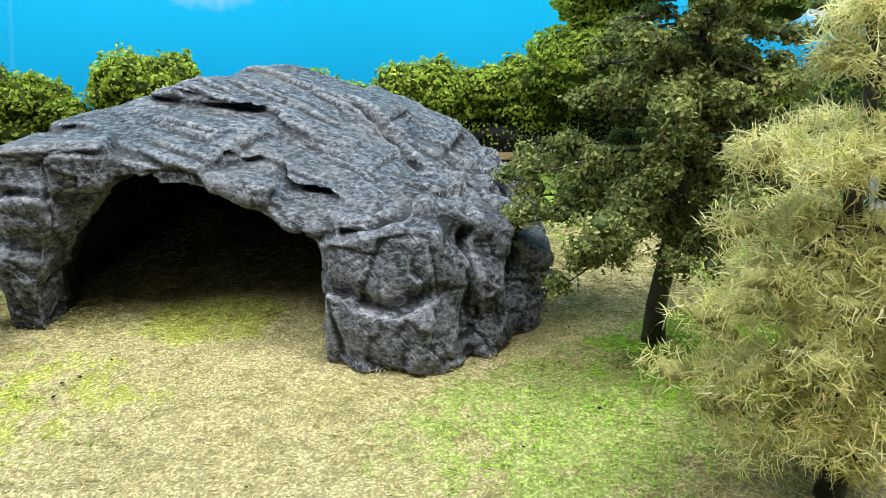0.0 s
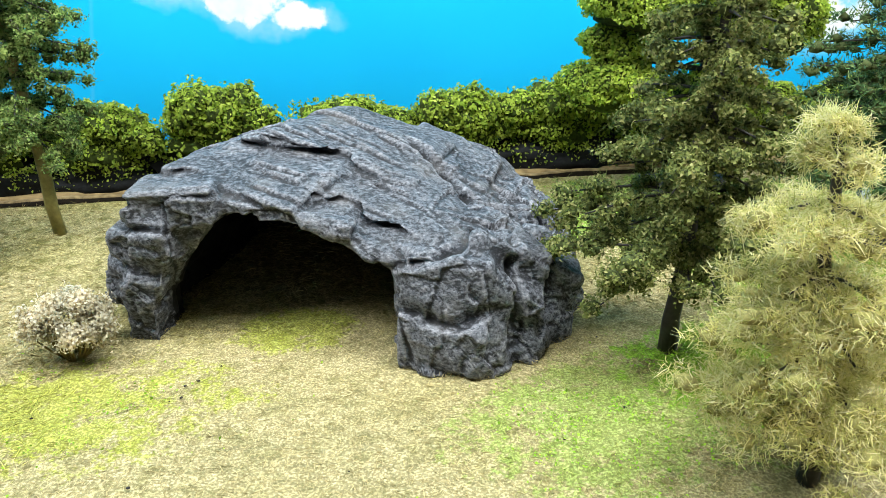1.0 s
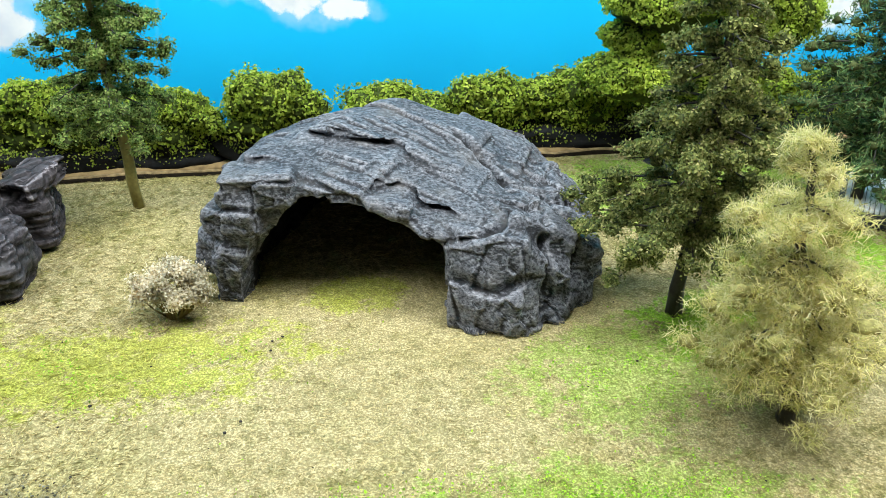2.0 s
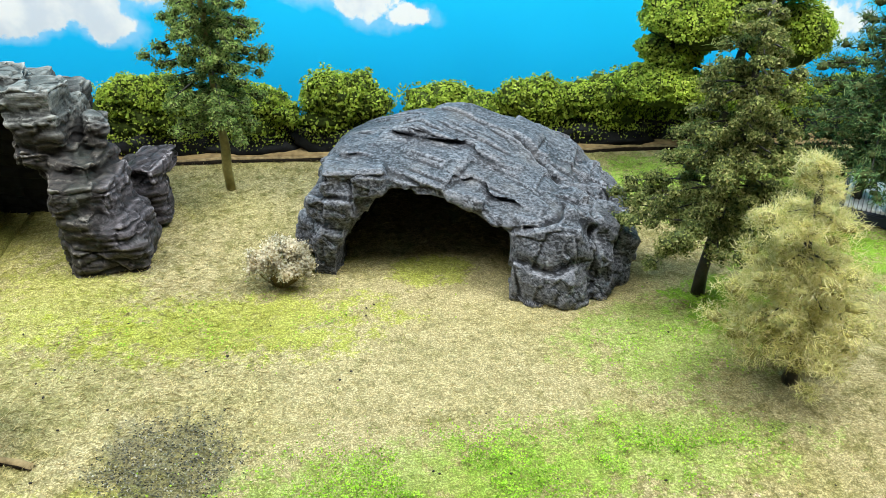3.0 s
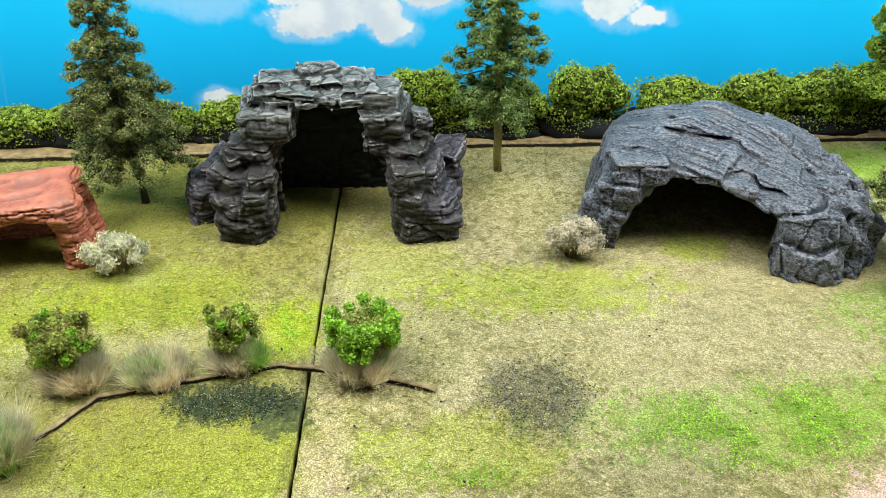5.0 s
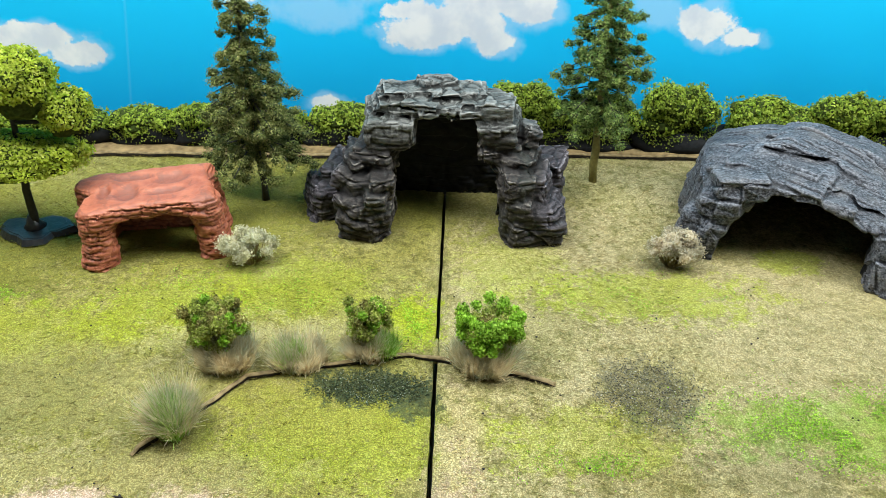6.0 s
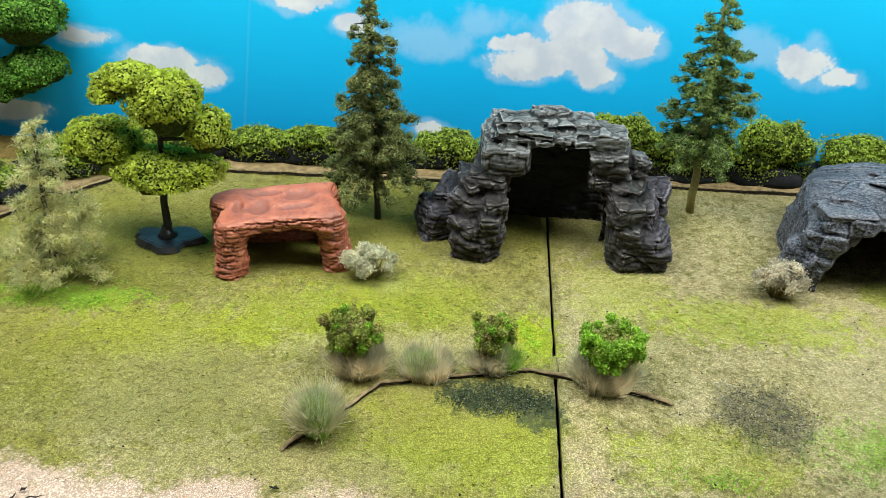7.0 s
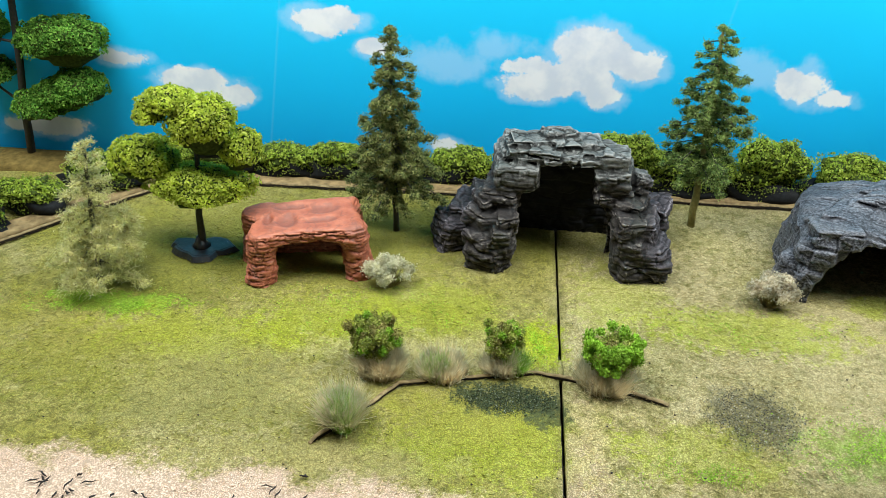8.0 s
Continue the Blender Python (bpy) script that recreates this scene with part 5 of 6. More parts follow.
def cushion_tree(at, base_z, path, radii, pads, leaf_m, label, seed, foot=None, leaf=0.0027, density=1.55):
    """A cloud-pruned model tree: bent dark stem, branches and separate leafy cushions."""
    rng = np.random.default_rng(seed)
    tree = thing("cloud_tree", (*at, base_z), label, "tree", "model trees")
    part("trunk", mesh_np("trunk", *tube(path, radii, 9, 0.18, seed), True), "wood_dark", tree)
    if foot:
        bm = bmesh.new()
        bmesh.ops.create_cone(bm, cap_ends=True, segments=26, radius1=1, radius2=0.86, depth=1)
        bmesh.ops.bevel(bm, geom=[e for e in bm.edges if abs(e.verts[0].co.z - 0.5) < 1e-4 and abs(e.verts[1].co.z - 0.5) < 1e-4], offset=0.08, segments=2, affect="EDGES")
        for v in bm.verts:
            ang = math.atan2(v.co.y, v.co.x)
            k = 1 + 0.16 * math.sin(3 * ang + seed) + 0.10 * math.sin(5 * ang + 1.7) + 0.05 * math.sin(11 * ang)
            v.co = Vector((v.co.x * foot[0] * k, v.co.y * foot[1] * k, (v.co.z + 0.5) * foot[2] * (1 + 0.25 * math.sin(2 * ang))))
        part("foot", bm, "black", tree, "irregular black plastic foot")
        part("collar", mesh_np("collar", *tube([(0, 0, foot[2] * 0.8), (0, 0, foot[2] + 0.004), (0.0005, 0, foot[2] + 0.012)], (0.011, 0.0065, 0.0035), 12, 0.1, seed), True), "black", tree)
    spine = np.asarray(path)
    for i, (c, r) in enumerate(pads):
        near = spine[np.argmin(np.linalg.norm(spine - (c[0] * 0.4, c[1] * 0.4, c[2] - r[2] * 0.8), axis=1))]
        mid = (near + np.array(c)) / 2 + (0, 0, -0.004)
        pad_count = int(density * 2.6 * (r[0] * r[1] + r[0] * r[2] + r[1] * r[2]) * 4 / leaf ** 2 * 0.75)
        leaves, dark = lump(c, r, seed + i, pad_count, leaf, rng, -0.35, 0.22)
        part("branch", mesh_np("branch", *tube([near, mid, np.array(c) - (0, 0, r[2] * 0.3)], (0.0022, 0.0017, 0.0012), 6, 0.1, i), True), "wood_dark", tree)
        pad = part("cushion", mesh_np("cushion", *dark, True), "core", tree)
        part("foliage_skin", mesh_np("foliage_skin", *leaves), leaf_m, pad)
    return tree


NEAR_FIRS = [  # place, height, bare stem, reach by height
    ((0.494, 0.098), 0.200, 0.052, [(0.24, 0.058), (0.36, 0.064), (0.5, 0.046), (0.7, 0.036), (0.9, 0.022), (1.0, 0.010)], "fir", "wood_dark", "olive-green model fir with a crumbly dense crown on a dark stem", 101, "crumb", (0.004, 0.004), 14, 2.7, 0.0048, (0.12, 2.9), 0.07),
    ((0.508, 0.002), 0.147, 0.034, [(0.2, 0.040), (0.34, 0.047), (0.5, 0.039), (0.7, 0.030), (0.88, 0.017), (1.0, 0.004)], "moss", "wood_dark", "pale yellow-green model fir of shaggy dried moss", 102, "moss", (-0.025, 0.0), 10, 13, 0.0042, (0.0, 0.0), 0.16, 1.3),
    ((0.154, 0.288), 0.228, 0.066, [(0.28, 0.036), (0.38, 0.050), (0.5, 0.042), (0.62, 0.047), (0.8, 0.030), (0.93, 0.019), (1.0, 0.004)], "fir_p", "wood_olive", "green model fir with ragged tiers on a bare olive stem", 103, "crumb", (-0.006, 0.0), 14, 2.4, 0.0045, (0.0, 0.0), 0.16),
]
BACK_FIRS = [
    ((-0.181, 0.235), 0.231, 0.052, [(0.22, 0.054), (0.3, 0.058), (0.5, 0.044), (0.7, 0.031), (0.88, 0.019), (0.96, 0.009), (1.0, 0.003)], "fir", "wood_dark", "tall dark olive model fir on a thin black stem", 104, "crumb", (-0.001, 0.0), 19, 2.3, 0.0036, (0.0, 0.0), 0.16),
    ((-0.462, 0.098), 0.152, 0.026, [(0.17, 0.048), (0.3, 0.048), (0.5, 0.034), (0.75, 0.021), (1.0, 0.003)], "palefir", "wood_dark", "pale grey-green wispy model fir of dried moss", 105, "spray", (0.020, 0.0), 9, 11, 0.0038, (0.0, 0.0), 0.22, 2.0),
    ((0.682, 0.205), 0.240, 0.040, [(0.15, 0.060), (0.35, 0.066), (0.6, 0.050), (0.8, 0.036), (1.0, 0.012)], "teal", "wood_dark", "blue-green shaggy model fir with long fine strands", 106, "needle", (0.0, 0.0), 17, 0.9, 0.0045),
]
for row in NEAR_FIRS + BACK_FIRS:
    conifer(*row)

cushion_tree((-0.383, 0.168), 0, [(0, 0, 0), (0.003, 0, 0.02), (0.004, 0, 0.045), (0.008, 0, 0.065), (0.010, 0, 0.085), (0.012, 0.002, 0.11), (0.014, 0, 0.135), (0.016, 0, 0.145)], (0.0048, 0.0040, 0.0036, 0.0034, 0.0030, 0.0028, 0.0024, 0.0016),
             [((0.014, -0.004, 0.081), (0.051, 0.036, 0.018)), ((-0.046, 0.008, 0.103), (0.033, 0.030, 0.022)), ((0.024, 0.0, 0.146), (0.030, 0.032, 0.029)), ((-0.008, 0.002, 0.167), (0.026, 0.026, 0.012)), ((-0.026, 0.0, 0.156), (0.014, 0.020, 0.012)), ((0.056, 0.010, 0.117), (0.019, 0.026, 0.021))],
             "lime", "lime-green cloud-pruned model tree on a black plastic foot", 201, (0.036, 0.022, 0.006))
cushion_tree((0.598, 0.306), 0, [(0, 0, 0), (0.004, 0, 0.03), (0.006, 0, 0.06), (0.004, 0, 0.09), (0.01, 0, 0.125), (0.008, 0, 0.16), (0.01, 0, 0.19)], (0.005, 0.0042, 0.004, 0.0038, 0.0034, 0.003, 0.002),
             [((-0.062, -0.004, 0.082), (0.036, 0.034, 0.018)), ((-0.040, 0.0, 0.138), (0.048, 0.036, 0.026)), ((0.045, 0.0, 0.122), (0.040, 0.034, 0.030)), ((0.020, 0.006, 0.068), (0.034, 0.028, 0.022)), ((0.010, 0.0, 0.172), (0.046, 0.036, 0.026)), ((-0.055, 0.012, 0.105), (0.03, 0.026, 0.016))],
             "hedge", "large yellow-green cloud-pruned model tree on a black foot", 202, (0.034, 0.022, 0.009))
cushion_tree((-0.700, 0.366), -0.002, [(0, 0, -0.002), (0.006, 0, 0.04), (0.012, 0, 0.08), (0.020, 0, 0.12), (0.028, 0, 0.16), (0.036, 0, 0.21), (0.042, 0, 0.25), (0.046, 0, 0.28)], (0.0055, 0.005, 0.0048, 0.0046, 0.0044, 0.004, 0.0035, 0.003),
             [((0.088, 0.0, 0.164), (0.050, 0.036, 0.030)), ((0.092, 0.0, 0.104), (0.032, 0.034, 0.024)), ((0.040, -0.002, 0.082), (0.034, 0.030, 0.020)), ((0.066, 0.0, 0.093), (0.034, 0.030, 0.021)), ((-0.022, 0.0, 0.176), (0.034, 0.034, 0.030)), ((-0.03, 0.004, 0.118), (0.03, 0.032, 0.02)), ((0.06, 0, 0.255), (0.056, 0.036, 0.028))],
             "deep", "tall green cloud-pruned model tree with round cushions on a black stem", 203, None)

mound_v, mound_f = core((-0.70, 0.362, -0.004), (0.085, 0.034, 0.015), 15, 0.2, 1.0)
tagged(part("earth_mound", mesh_np("earth_mound", mound_v, mound_f, True), "mound"), "low brown earth mound under the tall tree", "mound")

# hedge clumps: x, y, half width, half depth, top
HEDGES = [(-0.655, 0.185, 0.034, 0.026, 0.046), (-0.615, 0.238, 0.034, 0.026, 0.048), (-0.560, 0.300, 0.036, 0.026, 0.052), (-0.500, 0.352, 0.040, 0.024, 0.052), (-0.430, 0.366, 0.038, 0.024, 0.050),
          (-0.350, 0.370, 0.038, 0.024, 0.048), (-0.278, 0.370, 0.036, 0.024, 0.054), (-0.205, 0.372, 0.040, 0.024, 0.050), (-0.120, 0.372, 0.038, 0.024, 0.054), (-0.035, 0.374, 0.04, 0.024, 0.06),
          (0.078, 0.374, 0.046, 0.025, 0.083), (0.165, 0.376, 0.040, 0.024, 0.070), (0.250, 0.376, 0.040, 0.025, 0.085), (0.352, 0.376, 0.048, 0.025, 0.067), (0.436, 0.376, 0.036, 0.025, 0.073), (0.510, 0.376, 0.048, 0.025, 0.075),
          (0.600, 0.378, 0.046, 0.022, 0.07), (0.690, 0.378, 0.046, 0.022, 0.07), (0.78, 0.378, 0.046, 0.022, 0.07)]
rng = np.random.default_rng(77)
for i, (hx, hy, hw, hd, top) in enumerate(HEDGES):
    hy -= 0.005
    hedge = thing("hedge_clump", (hx, hy, 0), "yellow-green crumbly hedge clump on a black base", "hedge", "hedge along the sky sheet")
    base_v, base_f = core((0, 0, 0.010), (hw * 1.30, hd * 0.85, 0.019), 300 + i, 0.34, 1.0)
    base_v[:, 2] = np.maximum(base_v[:, 2], 0.002)
    part("base", mesh_np("base", base_v, base_f, True), "matte_black", hedge, "black base")
    top -= 0.007
    mid, tall = (top + 0.012) / 2, (top - 0.012) / 2 + 0.002
    skins, cores = [], []
    for j in range(7):
        u = (j - 3) / 3 if j else 0.0
        if j == 0:
            c, r = (0, 0, mid - 0.10 * tall), (hw * 0.95, hd * 0.9, tall * 0.86)
        else:
            rise = math.sqrt(max(0.0, 1 - 0.75 * u * u))
            c = (hw * (u * 0.72 + rng.uniform(-0.10, 0.10)), rng.uniform(-0.4, 0.1) * hd, mid + tall * (rise * rng.uniform(0.55, 0.80) - 0.30))
            r = (hw * rng.uniform(0.32, 0.48), hd * rng.uniform(0.5, 0.75), tall * rng.uniform(0.40, 0.58))
        one, dark = lump(c, r, 320 + 9 * i + j, int((2050 if j == 0 else 950) * (hw / 0.04) * (tall / 0.03) ** 0.7), 0.0028, rng, -0.8, 0.42)
        skins.append(one)
        cores.append(dark)
    ang = rng.uniform(math.pi, 2 * math.pi, 420)
    low = np.column_stack([np.cos(ang) * hw * 1.25, np.sin(ang) * hd * 0.9, 0.004 + 0.022 * rng.uniform(0, 1, 420) ** 0.6])
    skins.append(flakes(low, np.column_stack([np.cos(ang), np.sin(ang), 0 * ang + 0.5]), 0.0019, rng, 0.8))
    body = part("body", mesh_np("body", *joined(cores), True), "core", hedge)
    part("foliage_skin", mesh_np("foliage_skin", *joined(skins)), "hedge", body)



def low_bush(at, radii, material, label, seed):
    """A spreading flocked bush on a few twigs."""
    rng = np.random.default_rng(seed)
    bush = thing("flocked_bush", (*at, 0), label, "bush", "bushes")
    twigs, tips = [], []
    for j in range(34):
        ang, r = rng.uniform(0, 2 * math.pi), math.sqrt(rng.uniform(0.05, 1))
        tip = np.array([math.cos(ang) * r * radii[0], math.sin(ang) * r * radii[1], radii[2] * (0.44 + 0.40 * (1 - r * r) + rng.uniform(-0.14, 0.14))])
        start = np.array([math.cos(ang) * 0.004, math.sin(ang) * 0.004, -0.001])
        twigs.append(tube([start, start * 0.4 + tip * 0.5 + (0, 0, -0.002), tip], (0.0007, 0.0006, 0.0003), 4, 0, j))
        tips.append(tip)
    part("twig_frame", mesh_np("twig_frame", *joined(twigs), True), "twig", bush)
    tips = np.array(tips)
    n = 12000
    P = tips[rng.integers(0, len(tips), n)] + rng.normal(size=(n, 3)) * np.array([radii[0] * 0.11, radii[1] * 0.11, radii[2] * 0.065])
    a = flakes(P, unit(P - (0, 0, radii[2] * 0.4)) + (0, 0, 0.6), 0.0015, rng, 0.8)
    b = fibres(P[:1500], unit(rng.normal(size=(1500, 3)) + (0, 0, 0.4)), 0.0034, 0.0004, rng.uniform(-0.5, 0.5, 1500), rng)
    part("blossom", mesh_np("blossom", *joined([a, b])), material, bush)
    return bush


low_bush((0.203, 0.136), (0.022, 0.017, 0.038), "blossom", "cream and pinkish-white flocked bush beside the grey cave", 401)
low_bush((-0.169, 0.126), (0.024, 0.018, 0.034), "frost", "frosty white-green flocked bush beside the red shelter", 402)


def grass_tuft(at, spread, tall, label, seed, parts, crumbs=()):
    """A tuft of long static grass; parts: name, material, share of spread, height, count, offset. crumbs: material, clumps, ring, size."""
    rng = np.random.default_rng(seed)
    tuft = thing("grass_tuft", (*at, 0), label, "grass tuft", "tufts along the kerb")
    for name, material, wide, high, count, off in parts:
        wisps = max(10, count // 55)
        wa, wr = rng.uniform(0, 2 * math.pi, wisps), np.sqrt(rng.uniform(0, 1, wisps))
        wh = rng.uniform(0.62, 1.05, wisps)
        pick = rng.integers(0, wisps, count)
        ang, r = wa[pick], wr[pick]
        base = np.column_stack([np.cos(ang) * r * spread * 0.36 * wide + off[0], np.sin(ang) * r * spread * 0.30 * wide + off[1], np.full(count, -0.0005)]) + rng.normal(size=(count, 3)) * (0.0016, 0.0016, 0)
        out = np.column_stack([np.cos(ang) * r, np.sin(ang) * r, np.zeros(count)])
        way = unit(out * 0.42 * wide + (0, 0, 0.9) + rng.normal(size=(wisps, 3))[pick] * 0.07 + rng.normal(size=(count, 3)) * 0.13)
        geo = fibres(base, way, tall * high * wh[pick] * rng.uniform(0.62, 1.05, count) * (1 - 0.22 * r), rng.uniform(0.00034, 0.00060, count), rng.uniform(-0.42, 0.42, count), rng)
        tagged(part(name, mesh_np(name, *geo), material, tuft), kind="stuff")
    for material, clumps, ring, size in crumbs:
        ang, r = rng.uniform(0, 2 * math.pi, clumps), rng.uniform(ring[0], ring[1], clumps) * spread
        C = np.column_stack([np.cos(ang) * r, np.sin(ang) * r * 0.85, tall * rng.uniform(ring[2], ring[3], clumps)])
        which = np.repeat(np.arange(clumps), 190)
        d = unit(rng.normal(size=(len(which), 3)))
        P = C[which] + d * (size * rng.uniform(0.45, 1.0, len(which)) * rng.uniform(0.7, 1.25, clumps)[which])[:, None]
        knobs = [core(C[k], (size * 0.50,) * 3, seed + k, 0.5, 1.0, 1) for k in range(clumps)]
        tagged(part("crumb_foliage", mesh_np("crumb_foliage", *joined(knobs + [flakes(P, d, 0.0017, rng, 0.8)])), material, tuft), kind="stuff")
    return tuft


grass_tuft((-0.174, -0.069), 0.036, 0.052, "dry beige grass tuft with a green heart beside the kerb", 501, [("dry_grass", "tuft", 0.74, 0.86, 8500, (0, 0.0)), ("green_grass", "tuft_green", 0.40, 0.92, 2000, (0.003, -0.006))])
grass_tuft((-0.160, 0.000), 0.056, 0.052, "olive crumbly bush growing out of dry beige grass", 502, [("dry_grass", "tuft", 0.86, 0.72, 7000, (0.005, -0.003))], [("crumb_dull", 46, (0.02, 0.40, 0.42, 0.92), 0.0054), ("brown_crumb", 24, (0.0, 0.4, 0.40, 0.98), 0.0050), ("crumb", 12, (0.2, 0.42, 0.55, 0.95), 0.0042)])
grass_tuft((-0.101, -0.002), 0.056, 0.032, "low wispy dry tuft with a few green blades", 503, [("dry_grass", "tuft", 0.80, 0.95, 4200, (0, 0)), ("green_grass", "tuft_green", 0.40, 0.95, 1100, (-0.005, -0.003))])
grass_tuft((-0.051, 0.012), 0.040, 0.047, "small green crumbly bush above dry grass", 504, [("dry_grass", "tuft", 0.86, 0.66, 4000, (0, -0.003)), ("green_grass", "tuft_green", 0.5, 0.75, 800, (0.012, -0.003))], [("crumb_dull", 32, (0.02, 0.42, 0.46, 0.92), 0.0054), ("crumb", 14, (0.1, 0.42, 0.5, 0.95), 0.0044), ("brown_crumb", 8, (0.0, 0.4, 0.4, 0.9), 0.0042)])
grass_tuft((0.041, 0.003), 0.058, 0.052, "vivid green crumbly bush growing out of dry beige grass", 505, [("dry_grass", "tuft", 0.90, 0.66, 6500, (-0.006, -0.003)), ("green_grass", "tuft_green", 0.5, 0.7, 700, (0.004, 0))], [("crumb", 56, (0.28, 0.42, 0.52, 0.92), 0.0052), ("crumb_dull", 24, (0.1, 0.40, 0.40, 0.80), 0.0054), ("brown_crumb", 18, (0.0, 0.24, 0.45, 0.78), 0.0052)])

# ---- far right: ribbed ramp, pebbles ----
ramp = thing("ribbed_ramp", (0.764, 0.165, 0), "white ribbed card ramp with a dark navy side", "ramp")
ramp.rotation_euler = (0, 0, radians(-38))
part("side_wall", box(bmesh.new(), -0.10, 0.10, -0.042, 0.042, 0, 0.010, 0.001), "navy", ramp, "dark navy side")
for i in range(56):
    part("rib", box(bmesh.new(), -0.0965 + i * 0.00345, -0.0936 + i * 0.00345, -0.038, 0.040, 0.010, 0.0128, 0.0005), "white", ramp)
for k, (px, py, pr) in enumerate([(0.705, 0.148, 0.009), (0.694, 0.128, 0.010)]):
    v, f = core((0, 0, pr * 0.5), (pr * 1.2, pr, pr * 0.7), 60 + k, 0.15, 1.0)
    stone = part("pebble", mesh_np("pebble", v, f, True), "pink")
    stone.location = (px, py, 0)
    tagged(stone, "smooth pinkish pebble on the grass", "pebble", "pebbles")

# ---- loose bits on the bare front edge ----
rng = np.random.default_rng(9)
chips = []
for k in range(4):
    L, W = (0.006, 0.009, 0.004, 0.011)[k], (0.0014, 0.0012, 0.0018, 0.0011)[k]
    v, f = tube([(-L / 2, 0, 0.0006), (-L / 5, 0.0004 * k, 0.0011), (L / 5, -0.0005, 0.0012), (L / 2, 0.0006, 0.0005)], (0.0002, W / 2, W / 2, 0.0002), 6, 0.25, k)
    mesh = mesh_np("bark_chip", v, f)
    mesh.materials.append(M["chip"])
    chips.append(mesh)
for k in range(46):
    front = k < 34
    x = rng.normal(-0.35, 0.060) if front else rng.uniform(-0.22, -0.14)
    y = rng.uniform(-0.190, -0.140) if front else rng.uniform(-0.160, -0.125)
    ob = new("bark_chip", chips[k % 4])
    ob.matrix_world = pose(x, y, 0.0012, rng.uniform(-10, 10), rng.uniform(-10, 10), rng.uniform(0, 360))
    tagged(ob, "dark curled bark sliver lying on bare sand", "bark chip", "bark chips on the sand")

# ---- dark crumbs strewn over the flock ----
rng = np.random.default_rng(19)
crumbs = []
for k in range(150):
    cx, cy = (rng.uniform(-0.45, 0.12), rng.uniform(-0.14, 0.10)) if k < 110 else (rng.uniform(0.12, 0.5), rng.uniform(-0.09, 0.12))
    if abs(cx) < 0.004:
        continue
    size = rng.uniform(0.0003, 0.0010)
    crumbs.append(core((cx, cy, 0.0012), (size, size * rng.uniform(0.5, 1.1), size * 0.6), 900 + k, 0.4, 1.0, 1))
tagged(part("debris", mesh_np("debris", *joined(crumbs)), "chip"), "tiny dark crumbs strewn thinly over the flock", "debris", kind="stuff")

# ---- gravel scattered on the flock ----
def gravel(cx, cy, rx, ry, count, material, label, seed):
    """Loose angular grains, thinning out towards the edge of the patch."""
    rng = np.random.default_rng(seed)
    ang, r = rng.uniform(0, 2 * math.pi, count), np.sqrt(rng.uniform(0, 1, count)) * rng.uniform(0.55, 1.0, count)
    x, y = cx + np.cos(ang) * r * rx, cy + np.sin(ang) * r * ry
    keep = np.abs(x) > 0.004
    x, y = x[keep], y[keep]
    n = len(x)
    size = rng.uniform(0.0003, 0.0007, n)
    shape = np.array([(1, 0, 0), (-1, 0.2, 0), (0, 1, 0.1), (0.1, -1, 0), (0, 0, 0.9), (0.1, 0, -0.8)], float)
    jitter = 1 + 0.4 * rng.uniform(-1, 1, (n, 6, 1))
    c, s = np.cos(ang[keep] * 7), np.sin(ang[keep] * 7)
    pts = shape[None] * jitter * size[:, None, None]
    pts = np.stack([pts[..., 0] * c[:, None] - pts[..., 1] * s[:, None], pts[..., 0] * s[:, None] + pts[..., 1] * c[:, None], pts[..., 2]], -1)
    pts += np.stack([x, y, np.full(n, 0.0011)], 1)[:, None]
    tri = np.array([(0, 2, 4), (2, 1, 4), (1, 3, 4), (3, 0, 4), (2, 0, 5), (1, 2, 5), (3, 1, 5), (0, 3, 5)])
    faces = (np.arange(n)[:, None, None] * 6 + tri).reshape(-1, 3)
    ob = part("gravel", mesh_np("gravel", pts.reshape(-1, 3), faces), material)
    return tagged(ob, label, "gravel", kind="stuff")


gravel(-0.046, -0.027, 0.052, 0.021, 2200, "gravel_green", "dark green-grey gravel grains beside the kerb", 71)
gravel(0.152, -0.026, 0.045, 0.044, 2000, "gravel_grey", "loose grey gravel grains thinly scattered on flock", 72)

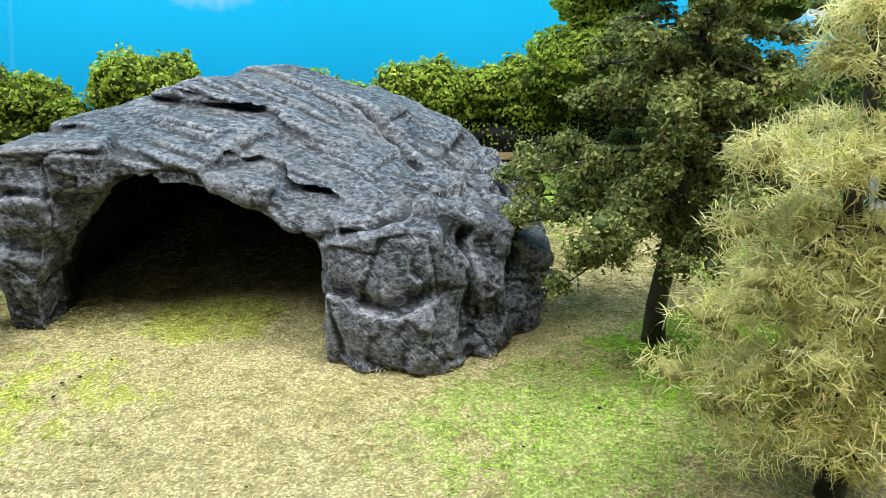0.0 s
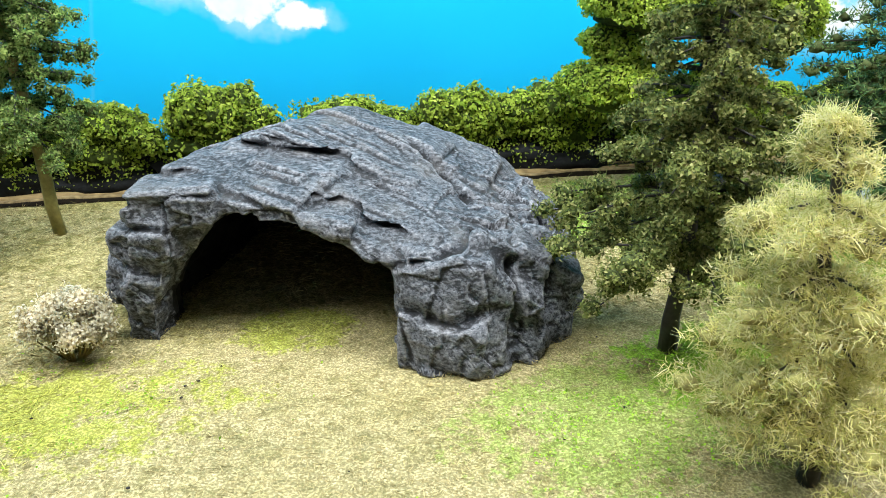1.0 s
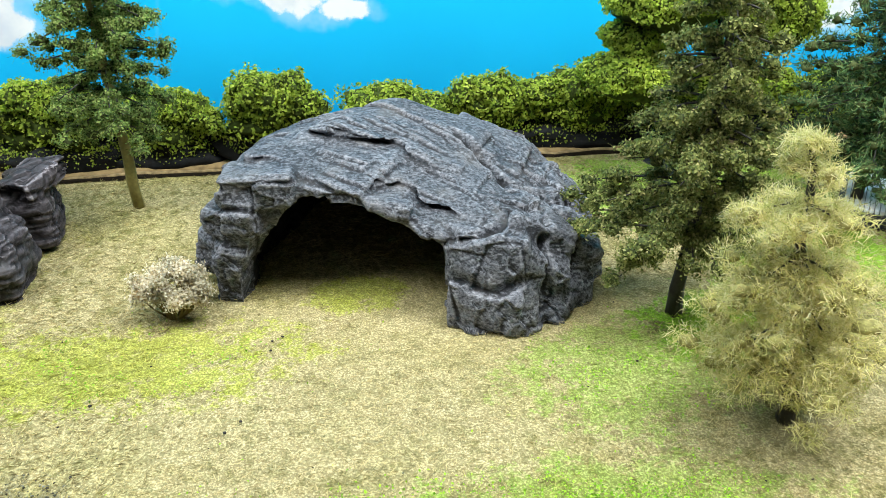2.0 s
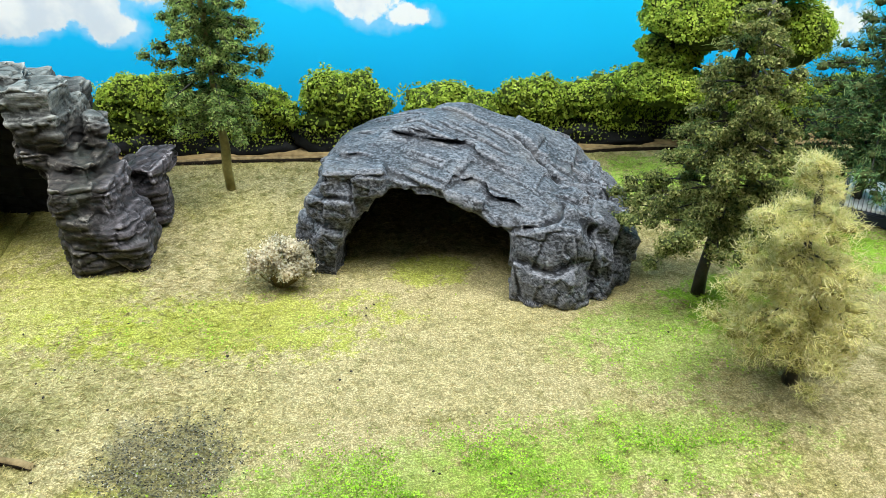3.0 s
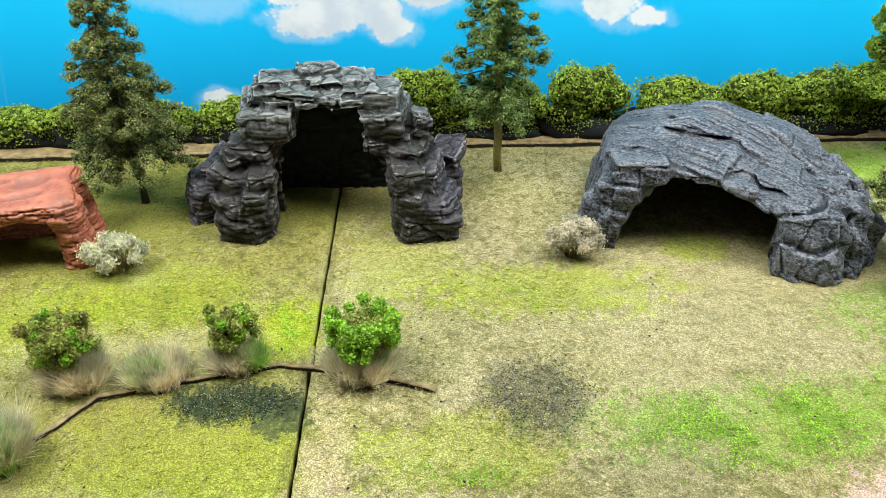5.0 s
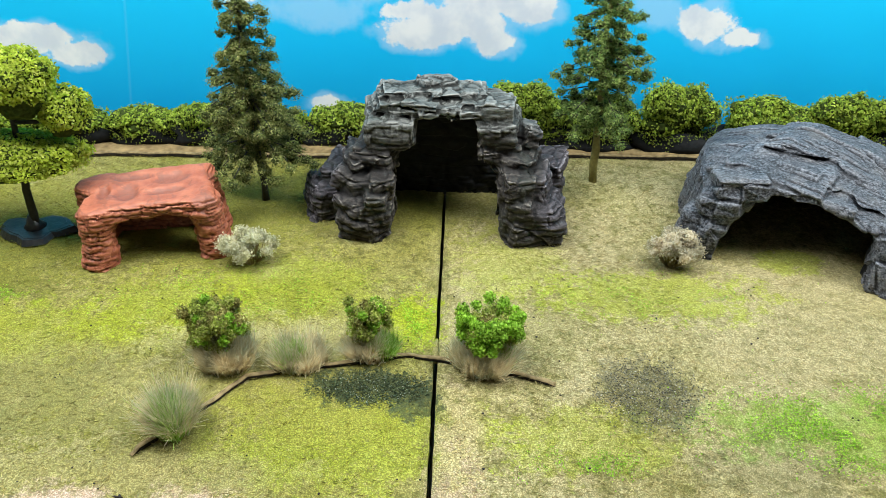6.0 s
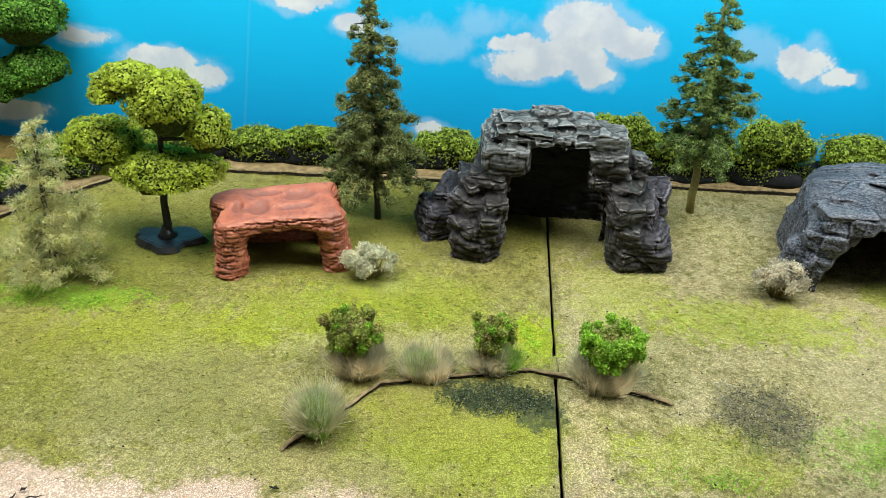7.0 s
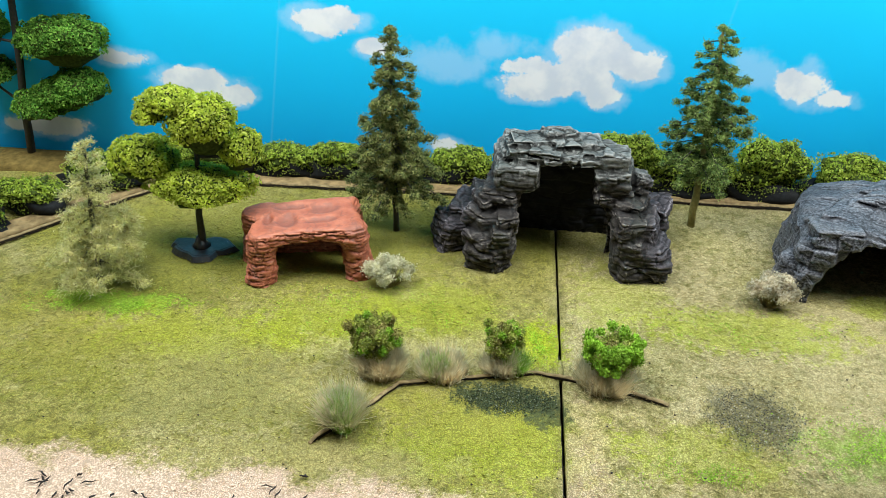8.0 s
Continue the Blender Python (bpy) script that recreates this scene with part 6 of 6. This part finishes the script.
# ---- bright turf crumbs in loose patches ----
rng = np.random.default_rng(23)
spots = []
for tx, ty, rx, ry, count in [(0.285, -0.055, 0.075, 0.032, 8000), (0.405, -0.045, 0.055, 0.022, 3600), (0.515, 0.075, 0.040, 0.022, 1800), (0.45, 0.05, 0.05, 0.03, 1200),
                              (0.10, -0.095, 0.030, 0.018, 1300), (-0.43, 0.065, 0.060, 0.016, 2600), (-0.02, 0.05, 0.016, 0.028, 900), (0.17, 0.09, 0.09, 0.03, 1200), (-0.18, 0.075, 0.10, 0.04, 1600)]:
    at = np.column_stack([rng.normal(tx, rx * 0.6, count), rng.normal(ty, ry * 0.6, count), rng.uniform(0.0008, 0.0022, count)])
    spots.append(at[lattice(at * (1, 1, 0), 55, 3) + 0.7 * lattice(at * (1, 1, 0), 140, 5) + rng.normal(size=count) * 0.15 > 0.0])
spots = np.concatenate(spots)
spots = spots[np.abs(spots[:, 0]) > 0.004]
turf = part("turf_crumbs", mesh_np("turf_crumbs", *flakes(spots, np.tile((0.0, 0.0, 1.0), (len(spots), 1)), 0.0012, rng, 0.6)), "turf")
tagged(turf, "bright green turf crumbs in loose patches on the flock", "turf", kind="stuff")

# ---- flock fibres over the boards ----
def flock(count, x0, x1, y0, y1, length, width, seed):
    rng = np.random.default_rng(seed)
    x, y = rng.uniform(x0, x1, count), rng.uniform(y0, y1, count)
    keep = (np.abs(x - 0.001 + 0.009 * np.maximum(y + 0.1, 0)) > rng.uniform(0.0036, 0.0066, count)) & (y < 0.338) & (rng.uniform(size=count) < np.clip((y + 0.166 + 0.03 * lattice(np.column_stack([x, y, 0 * x]), 30, 2)) / 0.04, 0.10, 1))
    if seed == 2:
        keep &= rng.uniform(size=count) < np.clip(np.minimum(np.minimum(x - x0, x1 - x), y1 - y) / 0.12, 0, 1)
    x, y = x[keep], y[keep]
    n = len(x)
    ang = rng.uniform(0, 2 * math.pi, n)
    tilt = np.abs(rng.normal(0.20, 0.22, n))
    way = unit(np.column_stack([np.cos(ang), np.sin(ang), tilt]))
    base = np.column_stack([x, y, rng.uniform(-0.0012, 0.0012, n)])
    return fibres(base, way, length * rng.uniform(0.6, 1.3, n), width * rng.uniform(0.7, 1.3, n) * np.where((x > 0.2) & (y < 0.14), 0.62, 1.0), rng.uniform(-0.25, 0.25, n), rng)


tagged(part("grass", mesh_np("grass", *joined([flock(168000, -0.72, 0.76, -0.17, 0.34, 0.0038, 0.00038, 1), flock(80000, 0.04, 0.72, -0.14, 0.22, 0.0044, 0.00032, 2)])), "grass"), "short matted static grass fibres in straw and green", "grass", kind="stuff")
